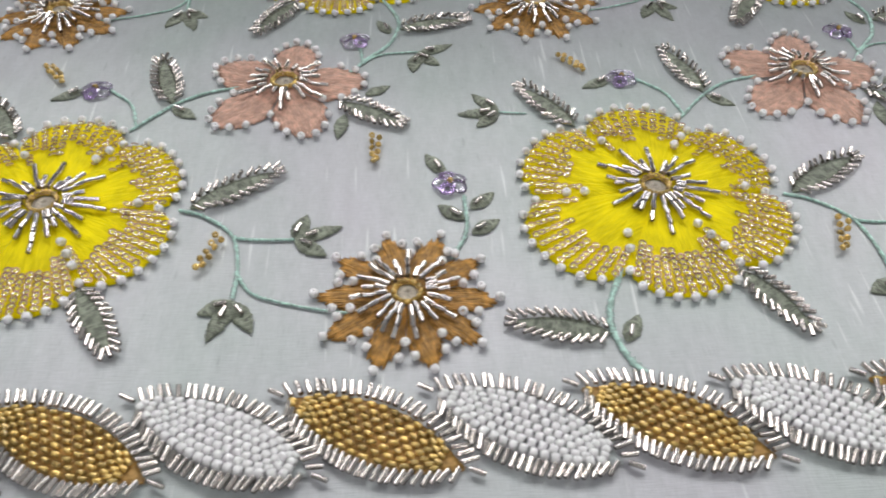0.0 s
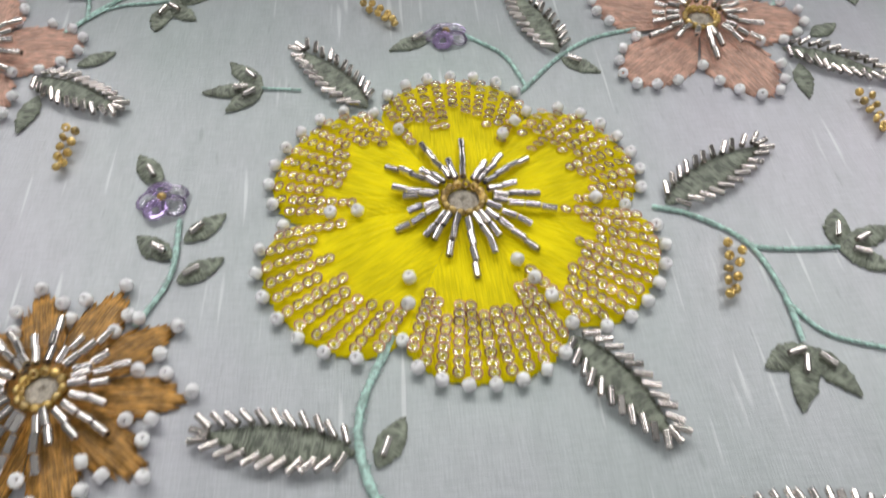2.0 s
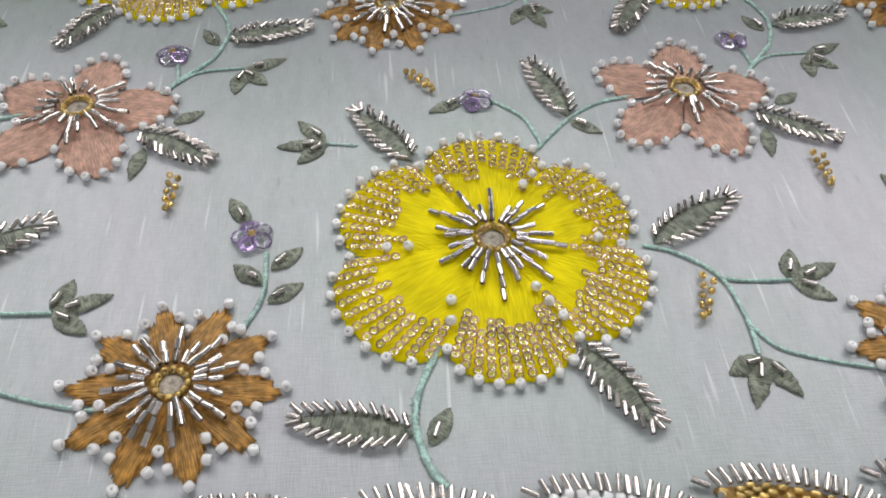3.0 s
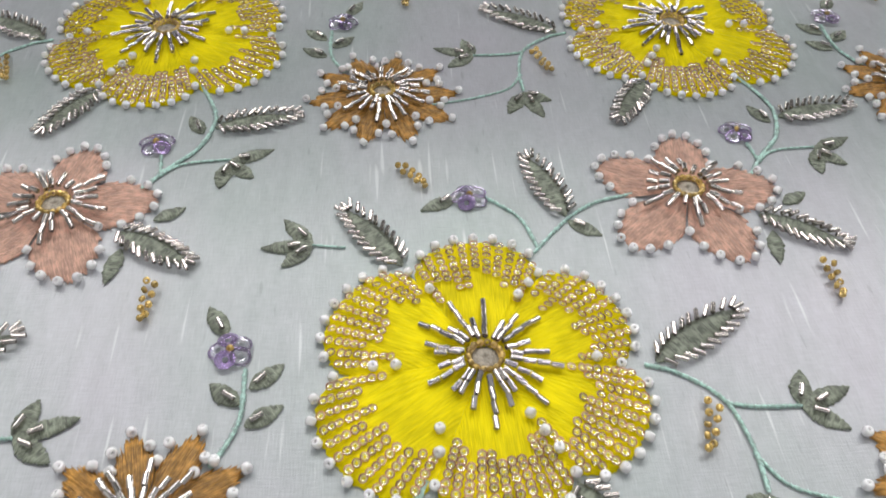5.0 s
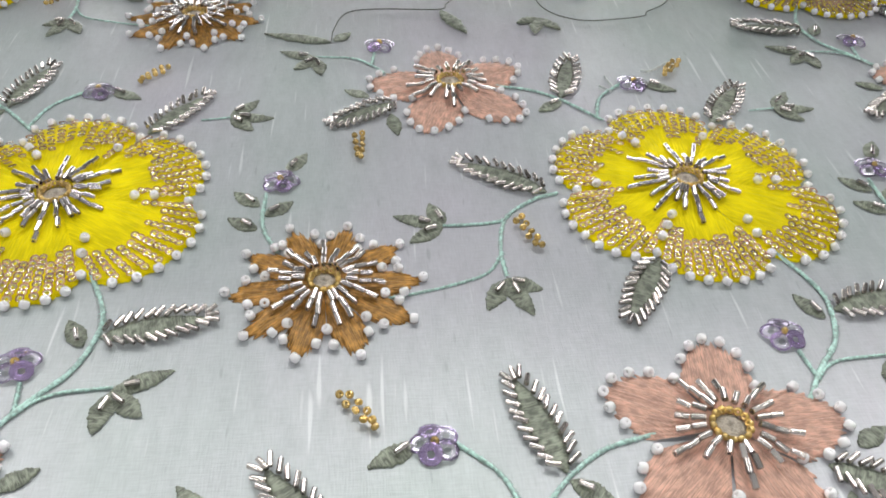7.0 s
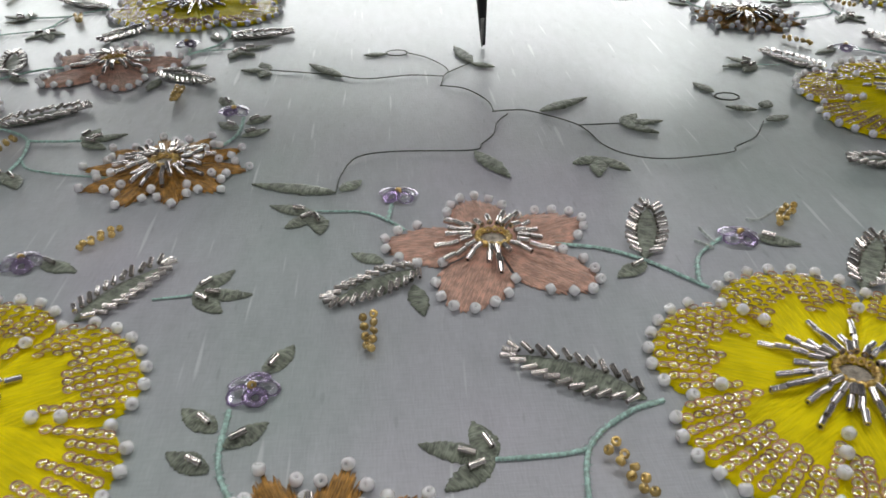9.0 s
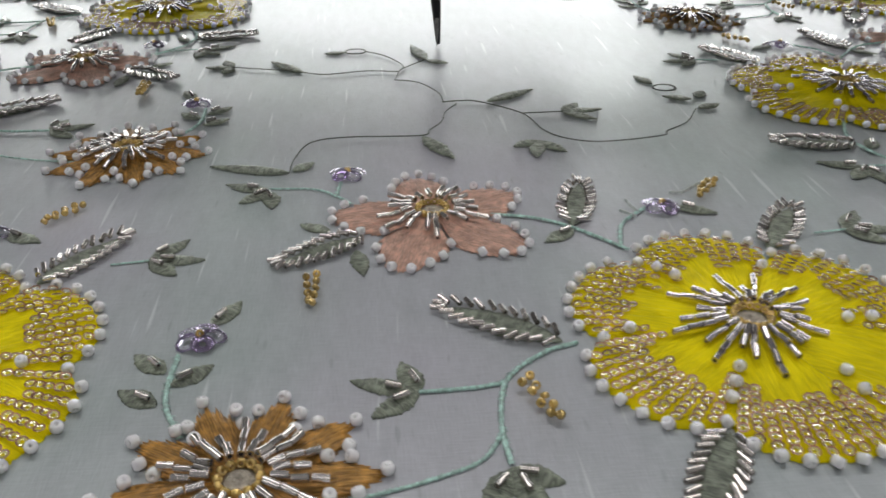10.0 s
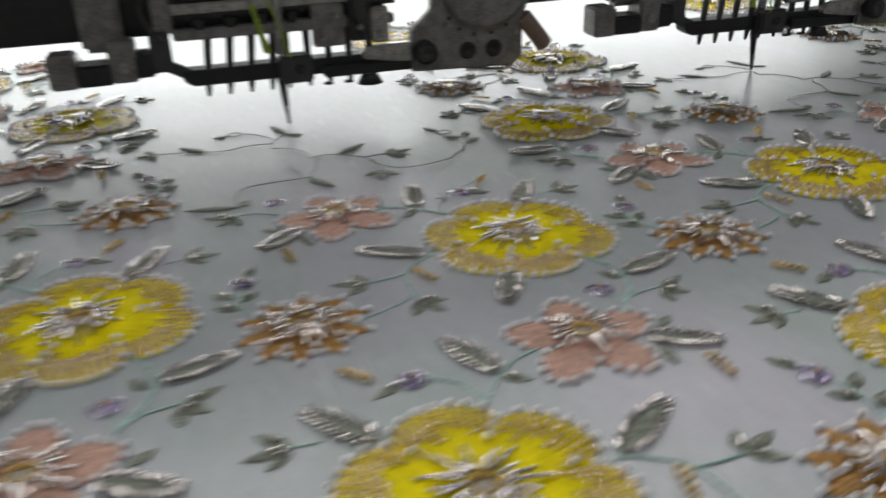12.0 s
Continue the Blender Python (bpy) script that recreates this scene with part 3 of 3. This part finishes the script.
def border_leaf(m, golden, seed=0):
    """A lens of rows of beads with a fringe of tube beads."""
    rng = random.Random(200 + seed)
    ob = thing("border_leaf", m, "border leaf of gold beads edged with silver tube beads" if golden else "border leaf of white beads edged with silver tube beads", "leaf", "border leaves")
    half, wide = 22.5, 7.6

    def edge(x):
        return wide * max(1 - (x / half) ** 2, 0.0) ** 0.9

    n, verts, faces = 17, [], []
    for i in range(n):
        x = half * (2 * i / (n - 1) - 1) * 1.03
        y = edge(x) + 0.4
        for q, z in ((-y, -0.1), (-y * 0.9, 0.35), (0, 0.45), (y * 0.9, 0.35), (y, -0.1)):
            verts.append((x * MM, q * MM, z * MM))
    for i in range(n - 1):
        for j in range(4):
            faces.append((i * 5 + j, (i + 1) * 5 + j, (i + 1) * 5 + j + 1, i * 5 + j + 1))
    part("stitched_ground", mesh_from("stitched_ground", verts, faces, [TAN_THREAD if golden else CLOTH]), ob)
    fill = []
    rows = 8 if golden else 7
    for k in range(rows):
        f = 2 * (k + 0.5) / rows - 1
        step = 3.2 if golden else 2.5
        count = int(2 * half * 0.97 / step)
        for i in range(count):
            x = -half * 0.95 + (i + (0.5 if k % 2 else 0.0)) * step + rng.uniform(-0.2, 0.2)
            y = edge(x) * f + rng.uniform(-0.12, 0.12)
            if edge(x) * 2 / rows < (0.75 if golden else 0.95) and k % 2:
                continue
            if edge(x) * 2 / rows < 0.42 and k % 4:
                continue
            lean = math.degrees(math.atan(-2 * wide * f * x / half ** 2))
            fill.append(mm(x, y, 1.1 + rng.uniform(-0.1, 0.2) if golden else 1.35 + rng.uniform(-0.1, 0.15), lean + rng.uniform(-9, 9), 90 + rng.uniform(-8, 8)))
    for p in fill:
        part("gold_bead" if golden else "white_bead", GOLD_SEED if golden else PEARL_BEAD, ob, p)
    for sign in (1, -1):
        count = 25
        for i in range(count):
            x = half * (2 * (i + 0.5) / count - 1) * 1.02
            slope = -2 * wide * x / half ** 2
            lean = math.degrees(math.atan(slope))
            turn = sign * (90 + sign * lean * 0.9) + rng.uniform(-7, 7) + (-18 if sign < 0 else 24) * (x / half) * -1
            part("bugle_bead", BUGLE_LONG, ob, mm(x, sign * (edge(x) + 0.2), 1.2 + rng.uniform(-0.1, 0.4), turn) @ pose(2.2 * MM, 0, 0, 0, rng.uniform(-2, 9), 0))
    for x, turn in ((-half - 1.5, 178), (half + 1.5, 2)):
        part("bugle_bead", BUGLE_LONG, ob, mm(x, 0, 1.2, turn) @ pose(2.2 * MM, 0, 0, 0, 0, 0))
    return ob


def again(things, home, there):
    """Copies of things from one repeat at another."""
    for ob in things:
        copy_thing(ob, there @ home.inverted() @ ob.matrix_basis @ Matrix.Diagonal((*ob.scale, 1)).inverted())


def spread(joined, has, places):
    """Builds what has names at the first place and copies it to the others."""
    home = cell(*places[0])
    things = row_part(home, joined, has)
    for place in places[1:]:
        again(things, home, cell(*place))


# rows from the border up: place of the repeat's flower along and across the pattern, and whether it is mirrored
spread(False, "ypbv", [(0, 0, False), (-STEP, 0, False), (STEP, 0, False)])
spread(False, "ypbvs", [(SHIFT, ROWS[1], True), (SHIFT - STEP, ROWS[1], True), (SHIFT + STEP, ROWS[1], True)])
FAR = [(2 * STEP, 0, False), (SHIFT + 2 * STEP, ROWS[1], True), (SHIFT - 2 * STEP, ROWS[1], True), (SHIFT + 3 * STEP, ROWS[1], True)]
spread(True, "ysp", [*((k * STEP, ROWS[2], False) for k in (1, -1, 3)), *((SHIFT + k * STEP, ROWS[3], True) for k in (1, -1, 3)), *((k * STEP, ROWS[4], False) for k in (1, -1, 3)), *FAR])
spread(True, "bv", [*((k * STEP, ROWS[2], False) for k in (0, 2, -2)), *((SHIFT + k * STEP, ROWS[3], True) for k in (0, 2, -2)), *FAR])
spread(True, "s", [(0, ROWS[2], False), (2 * STEP, ROWS[2], False)])


def loose_thread(m, points, seed):
    ob = new("loose_thread", cord_mesh("loose_thread", points, 0.26, WHITE_THREAD, random.Random(400 + seed), 0.9, 0.0))
    ob.matrix_basis = m
    return tagged(ob, "fine pale loose thread end lying on the cloth", "thread", "loose threads")


for k, ends in enumerate(([(-3.7, 67.0), (-6.7, 66.3), (-11.1, 69.3), (-14.8, 72.5)], [(13.6, 57.1), (11.9, 55.2), (10.0, 53.0)], [(10.2, 63.5), (9.5, 59.1), (8.7, 55.6)])):
    loose_thread(cell(SHIFT, ROWS[1], True), ends, k)


def unbeaded(m):
    """The part that is being sewn: leaves and stems in dark thread only."""
    label = "thin dark olive thread line of unfinished embroidery"
    lines = [[(-24.1, -59.7), (-23.1, -48.9), (-18.5, -36.5), (-6.6, -33.1), (17.4, -33.8), (21, -29), (25.6, -21.6), (28, -12), (32.5, -4.8)],
             [(27.4, -2.4), (34, -1.6), (41.0, -3.2), (54.8, -16.4), (59.5, -32.8), (66.1, -41.0), (77.3, -44.4), (97.6, -41.2), (101, -37), (110, -30), (117.6, -17.6)],
             [(54.8, -16.4), (71.7, -15.8)], [(28.1, -2.1), (26.8, 8.5), (20.0, 20.5), (11.0, 24.5)], [(11.4, 24.5), (13.2, 34.5)], [(13.2, 34.5), (0, 36.5), (-16.8, 33.7), (-29.7, 39.3), (-54.6, 46.4)],
             [(13.2, 34.5), (15.1, 43), (8.1, 56.5), (0.5, 63.3)], [(14.5, 38), (24.3, 49.0)]]
    made = [stem(m, q, 0.34, DARK_THREAD, 30 + k, label) for k, q in enumerate(lines)]
    for k, (foot, tip) in enumerate((((43.9, -2.9), (63.5, 9.2)), ((-25.4, 36.9), (-39.5, 53.3)), ((18.1, -34.3), (27.2, -54.2)), ((-24, -59.7), (-49.5, -52.4)), ((25.4, 48.9), (20, 72)))):
        made.append(feather_leaf(m, foot, tip, True, 5.4, beads=False, seed=40 + k))
    made += [sprig(m, (69.4, -15.6), ((76.4, -8.0), (83.5, -14.6), (79.6, -24.2)), True, False, 11), sprig(m, (56.0, -41.5), ((47.2, -45.4), (52.9, -54.4), (63.1, -51.2)), True, False, 12), sprig(m, (-54.6, 46.4), ((-58.2, 55.7), (-65, 47.2), (-56.6, 38.5)), True, False, 13)]
    for k, (x, y) in enumerate(((-4.1, 63.9), (113.6, 5.8))):
        made.append(stem(m, [(x + 4.4 * math.cos(a / 4 * math.pi), y + 3.6 * math.sin(a / 4 * math.pi)) for a in range(9)], 0.55, DARK_THREAD, 36 + k, label))
    for k, (foot, tip) in enumerate((((-23.1, -58.7), (-17, -52.3)), ((-8.6, 63.2), (-17.5, 61.9)), ((25.4, 48.9), (34, 44.2)), ((110.5, 10.6), (106.0, 21)), ((118.9, -16.6), (128, -13.2)), ((119.7, -7.2), (110, -3.2)), ((122.3, -5.7), (127, 1)))):
        made.append(small_leaf(m, foot, tip, False, 20 + k))
    return made


first_home = cell(0, ROWS[2], False)
again(unbeaded(first_home @ mm(0.2, 2.4)), first_home, cell(2 * STEP, ROWS[2], False))

for golden in (True, False):
    here = HOME @ mm(-84.0 if golden else -47.8, -79.6, 0, -26)
    made = border_leaf(here, golden, 1 + golden)
    for k in (-2, -1, 1, 2):
        copy_thing(made, HOME @ mm(-71.6 * k * -1, 0) @ HOME.inverted() @ here)
copy_thing(made, HOME @ mm(-71.6 * 3, 0) @ HOME.inverted() @ here)

# ---- the embroidery machine ----
PAINT = material("dark_grey_machine_paint", (0.045, 0.043, 0.045), 0.42, stain=0.25, stain_scale=90, bump=0.15, grain=(900, 900, 900))
BLACK = material("black_plastic", (0.012, 0.012, 0.014), 0.4, stain=0.3, stain_scale=150, bump=0.1, grain=(1200, 1200, 1200))
STEEL = material("worn_grey_steel", (0.34, 0.33, 0.32), 0.32, metal=0.75, stain=0.3, stain_scale=160, bump=0.15, grain=(300, 2000, 900))
PLATE = material("grey_anodised_plate", (0.21, 0.20, 0.20), 0.42, metal=0.35, stain=0.3, stain_scale=120, bump=0.12, grain=(900, 900, 900))
GREEN = material("green_thread_cone", (0.30, 0.42, 0.05), 0.6, spread=0.2, stain=0.3)
TAN = material("tan_plastic_roller", (0.26, 0.18, 0.15), 0.45, stain=0.2)


def box_mesh(name, x0, x1, y0, y1, z0, z1, stuff, bevel=0.0012):
    bm = bmesh.new()
    bmesh.ops.create_cube(bm, size=1)
    for v in bm.verts:
        v.co = ((x0 + x1) / 2 + v.co.x * (x1 - x0), (y0 + y1) / 2 + v.co.y * (y1 - y0), (z0 + z1) / 2 + v.co.z * (z1 - z0))
    if bevel:
        bmesh.ops.bevel(bm, geom=list(bm.edges), offset=bevel, segments=2, affect="EDGES")
    me = bpy.data.meshes.new(name)
    bm.to_mesh(me)
    bm.free()
    me.materials.append(stuff)
    return me


def outline_mesh(name, points, y0, y1, stuff, bevel=0.0008):
    """A plate with the outline points (x, z), from y0 to y1."""
    bm = bmesh.new()
    face = bm.faces.new([bm.verts.new((x, y0, z)) for x, z in points])
    top = bmesh.ops.extrude_face_region(bm, geom=[face])
    bmesh.ops.translate(bm, verts=[v for v in top["geom"] if isinstance(v, bmesh.types.BMVert)], vec=(0, y1 - y0, 0))
    bmesh.ops.recalc_face_normals(bm, faces=bm.faces)
    bmesh.ops.bevel(bm, geom=list(bm.edges), offset=bevel, segments=1, affect="EDGES")
    me = bpy.data.meshes.new(name)
    bm.to_mesh(me)
    bm.free()
    me.materials.append(stuff)
    return me


def rod_mesh(name, r0, r1, length, stuff, segs=12):
    """A rod from the origin up along z, its foot radius first."""
    return lathe(name, [(0.00005, 0), (r0 * 0.9, 0), (r0, length * 0.03), (r1, length * 0.97), (r1 * 0.9, length), (0.00005, length)], segs, [stuff])


def embroidery_head(m):
    ob = thing("embroidery_head", m, "dark grey multi-needle embroidery machine head with a sequin feeder", "machine head", "embroidery heads")
    part("housing", box_mesh("housing", 0.028, 0.165, 0.012, 0.14, 0.058, 0.28, PAINT, 0.003), ob)
    part("face_plate", box_mesh("face_plate", 0.034, 0.172, 0.0, 0.013, 0.066, 0.125, PAINT, 0.002), ob)
    part("upper_rail", box_mesh("upper_rail", 0.030, 0.17, -0.004, 0.006, 0.070, 0.076, STEEL, 0.001), ob)
    part("lower_rail", box_mesh("lower_rail", 0.032, 0.168, -0.003, 0.009, 0.0545, 0.061, PLATE, 0.001), ob)
    part("side_housing", box_mesh("side_housing", -0.125, 0.026, 0.02, 0.15, 0.055, 0.27, BLACK, 0.003), ob)
    part("side_column", box_mesh("side_column", -0.020, 0.004, 0.006, 0.021, 0.05, 0.20, PLATE, 0.003), ob)
    bar = part("presser_bar", outline_mesh("presser_bar", [(0.040, 0.0265), (0.0345, 0.030), (0.034, 0.0365), (0.158, 0.0365), (0.161, 0.031), (0.158, 0.0265)], -0.002, 0.012, BLACK), ob, None, "black presser bar")
    for k in range(9):
        x = 0.046 + 0.0131 * k
        bend = pose(x, 0.001, 0.0, 0, 6 if k < 4 else 0, 0)
        part("needle_bar", rod_mesh("needle_bar", 0.0019, 0.0026, 0.036, PAINT), ob, bend @ pose(0, 0, 0.0235))
        part("needle_clamp", rod_mesh("needle_clamp", 0.0010, 0.0019, 0.0055, BLACK), bar, bend @ pose(0, 0, 0.0192))
        if k > 5:
            part("presser_foot", box_mesh("presser_foot", -0.0045, 0.0016, -0.0015, 0.002, 0.0185, 0.0205, BLACK, 0.0006), bar, bend)
    for k in range(7):
        part("guide_screw", rod_mesh("guide_screw", 0.0022, 0.0022, 0.003, STEEL), ob, pose(0.045 + 0.0185 * k, -0.001, 0.082 + 0.004 * (k % 2), 90, 0, 0))
        part("rail_tooth", box_mesh("rail_tooth", -0.003, 0.003, -0.006, 0.0, 0.0, 0.006, BLACK, 0.0008), ob, pose(0.048 + 0.0185 * k, 0.002, 0.0605))
    part("clamp_block", box_mesh("clamp_block", 0.092, 0.113, -0.010, 0.004, 0.024, 0.041, PAINT, 0.0015), ob, None, "dark clamp block at the working needle")
    # no opening is cut: a black disc paints the dark of the hole
    part("clamp_hole", rod_mesh("clamp_hole", 0.0032, 0.0032, 0.001, BLACK), ob, pose(0.104, -0.0098, 0.033, 90, 0, 0))
    part("needle_shank", rod_mesh("needle_shank", 0.0010, 0.0030, 0.031, BLACK), ob, pose(0.095, 0.0, -0.0035, 0, -3, 0))
    part("needle", rod_mesh("needle", 0.0003, 0.0008, 0.012, STEEL, 8), ob, pose(0.0945, -0.002, -0.0038))
    part("thread_twist", rod_mesh("thread_twist", 0.0022, 0.0016, 0.03, GREEN, 8), ob, pose(0.086, -0.006, 0.044, 0, -12, 0), "green and yellow thread strand")
    part("guide_tube", rod_mesh("guide_tube", 0.0030, 0.0030, 0.04, STEEL), ob, pose(0.0945, -0.004, 0.042))
    part("lever", outline_mesh("lever", [(0.038, 0.030), (0.012, 0.044), (0.012, 0.048), (0.020, 0.048), (0.042, 0.036)], -0.001, 0.002, PAINT), ob)
    for k, (x0, x1, z0, z1, stuff) in enumerate(((0.036, 0.168, 0.0775, 0.083, BLACK), (0.040, 0.16, 0.088, 0.094, STEEL), (0.036, 0.166, 0.098, 0.104, PLATE), (0.115, 0.135, 0.044, 0.070, PLATE), (0.138, 0.150, 0.046, 0.075, PAINT), (0.152, 0.163, 0.044, 0.066, STEEL), (0.022, 0.033, 0.060, 0.10, PLATE))):
        part("guide_plate", box_mesh("guide_plate", x0, x1, -0.006 - 0.001 * (k % 3), 0.002, z0, z1, stuff, 0.001), ob)
    for k in range(10):
        part("bolt", rod_mesh("bolt", 0.0016, 0.0014, 0.002, STEEL, 8), ob, pose(0.044 + 0.0125 * k, -0.007, 0.0908, 90, 0, 0))
        part("thread_eye", lathe("thread_eye", [(0.0011, 0.0003), (0.0019, 0.0003), (0.0019, -0.0003), (0.0011, -0.0003)], 10, [STEEL]), ob, pose(0.044 + 0.0125 * k, -0.0075, 0.1012, 90, 0, 0))
    for k, points in enumerate(([(0.088, 0.110), (0.080, 0.090), (0.090, 0.072), (0.096, 0.055), (0.099, 0.040)], [(0.150, 0.12), (0.158, 0.09), (0.140, 0.07), (0.146, 0.048)], [(0.010, 0.13), (0.024, 0.10), (0.016, 0.075), (0.026, 0.056)])):
        cord = cord_mesh("cable", [(x * 1000, z * 1000) for x, z in points], (1.2, 2.4, 2.0)[k], (GREEN, BLACK, PAINT)[k], random.Random(300 + k), (1.2, 2.4, 2.0)[k] * 0.6, 0.0)
        part("cable", cord, ob, pose(0, -0.009, 0, 90, 0, 0))
    for x, z in ((0.120, 0.050), (0.129, 0.063), (0.144, 0.055), (0.157, 0.050), (0.026, 0.090), (0.200, 0.052), (0.246, 0.044)):
        part("bolt", rod_mesh("bolt", 0.002, 0.0017, 0.004, STEEL, 8), ob, pose(x, -0.0085 if x < 0.19 else -0.012, z, 90, 0, 0))
    # sequin feeder beside the needles
    feeder = part("feeder_plate", outline_mesh("feeder_plate", [(0.176, 0.024), (0.245, 0.0215), (0.252, 0.028), (0.252, 0.052), (0.262, 0.075), (0.262, 0.14), (0.196, 0.14), (0.190, 0.062), (0.176, 0.05)], -0.012, -0.004, PLATE, 0.0014), ob, None, "grey sequin feeder plate")
    part("feeder_arm", outline_mesh("feeder_arm", [(0.145, 0.0345), (0.145, 0.040), (0.154, 0.043), (0.186, 0.043), (0.186, 0.030), (0.162, 0.032)], -0.010, -0.003, STEEL, 0.001), ob)
    part("feeder_base", box_mesh("feeder_base", 0.120, 0.190, -0.006, 0.004, 0.0245, 0.032, BLACK, 0.001), ob)
    # the plate is not pierced; black discs give the shade inside its holes
    for x in (0.2135, 0.2315):
        part("plate_hole", rod_mesh("plate_hole", 0.0056, 0.0056, 0.0012, BLACK, 20), feeder, pose(x, -0.0114, 0.0345, 90, 0, 0))
    for k in range(6):
        a = radians(200 + 28 * k)
        part("small_hole", rod_mesh("small_hole", 0.0013, 0.0013, 0.0009, BLACK, 8), feeder, pose(0.224 + 0.024 * math.cos(a), -0.0115, 0.062 + 0.018 * math.sin(a), 90, 0, 0))
    part("reel_disc", rod_mesh("reel_disc", 0.030, 0.030, 0.003, PLATE, 28), feeder, pose(0.226, -0.013, 0.078, 90, 0, 0))
    knob = part("knob", rod_mesh("knob", 0.0080, 0.0074, 0.010, BLACK, 20), ob, pose(0.184, -0.009, 0.0365, 90, 0, 0))
    part("knob_cap", rod_mesh("knob_cap", 0.0052, 0.0048, 0.0015, PAINT, 18), knob, pose(0, 0, 0.0098))
    part("roller", rod_mesh("roller", 0.0058, 0.0058, 0.026, TAN, 16), ob, pose(0.268, -0.012, 0.033, 0, -38, 0), "tan plastic roller")
    part("feeder_foot", rod_mesh("feeder_foot", 0.0085, 0.0052, 0.0065, BLACK, 18), ob, pose(0.150, 0.0, 0.0172))
    # cord device on the other side
    for x0, x1, z0, z1, stuff in ((-0.040, -0.024, 0.033, 0.053, PLATE), (-0.026, -0.004, 0.0335, 0.046, BLACK), (-0.006, 0.010, 0.034, 0.058, PLATE), (0.008, 0.020, 0.036, 0.05, BLACK), (0.018, 0.030, 0.038, 0.062, PAINT)):
        part("device_block", box_mesh("device_block", x0, x1, -0.008, 0.012, z0, z1, stuff, 0.0015), ob)
    part("device_screw", rod_mesh("device_screw", 0.003, 0.003, 0.002, STEEL), ob, pose(0.002, -0.008, 0.043, 90, 0, 0))
    return ob


head = embroidery_head(pose(-0.010, 0.585, 0.004))
for k in (-2, -1, 1, 2):
    copy_thing(head, pose(0.347 * k - 0.010, 0.585, 0.004))

# Unseen beam, its height set so it blocks the rear tubes near the heads.
beam = new("machine_beam", box_mesh("machine_beam", -1.6, 2.0, 0.66, 0.80, 0.21, 0.38, PAINT, 0.006))
tagged(beam, "unseen dark grey beam behind the machine heads, sized to shade the cloth", "machine beam")

# ---- table, floor and hall ----
WALL = material("grey_hall_paint", (0.30, 0.30, 0.30), 0.8, stain=0.06, stain_scale=1.5, bump=0.1, grain=(60, 60, 60))
FLOOR = material("grey_concrete", (0.28, 0.28, 0.27), 0.7, stain=0.15, stain_scale=3, bump=0.2, grain=(40, 40, 40))
TABLE = material("pale_table_laminate", (0.55, 0.56, 0.55), 0.5, stain=0.08, stain_scale=6)
table = thing("machine_table", pose(0, 0, 0), "long pale machine table under the cloth", "table")
part("table_top", box_mesh("table_top", -1.5, 1.9, -0.55, 1.45, -0.045, -0.004, TABLE, 0.003), table)
for x in (-1.4, 1.8):
    for y in (-0.45, 1.35):
        part("leg", box_mesh("leg", x - 0.04, x + 0.04, y - 0.04, y + 0.04, -0.85, -0.044, PAINT, 0.004), table)
for name, box in (("floor", (-4, 4.4, -4, 5, -0.95, -0.85)), ("ceiling", (-4, 4.4, -4, 5, 2.5, 2.6)), ("wall_west", (-4.1, -4, -4, 5, -0.85, 2.5)), ("wall_east", (4.4, 4.5, -4, 5, -0.85, 2.5)), ("wall_south", (-4, 4.4, -4.1, -4, -0.85, 2.5))):
    tagged(new(name, box_mesh(name, *box, FLOOR if name == "floor" else WALL, 0)), "plain grey hall " + name.split("_")[0], name.split("_")[0], kind="structure")
# Added emissive wall for the white behind the machine; its source is unknown.
GLOW = bpy.data.materials.new("backdrop_glow")
GLOW.use_nodes = True
glow = GLOW.node_tree.nodes["Principled BSDF"]
glow.inputs["Base Color"].default_value = (0.8, 0.8, 0.8, 1)
glow.inputs["Emission Color"].default_value = (0.97, 1.0, 0.99, 1)
glow.inputs["Emission Strength"].default_value = 5.7
tagged(new("backdrop", box_mesh("backdrop", -4, 4.4, 4.9, 5.0, -0.85, 2.5, GLOW, 0)), "glowing wall added for the white beyond the machine", "backdrop", kind="structure")
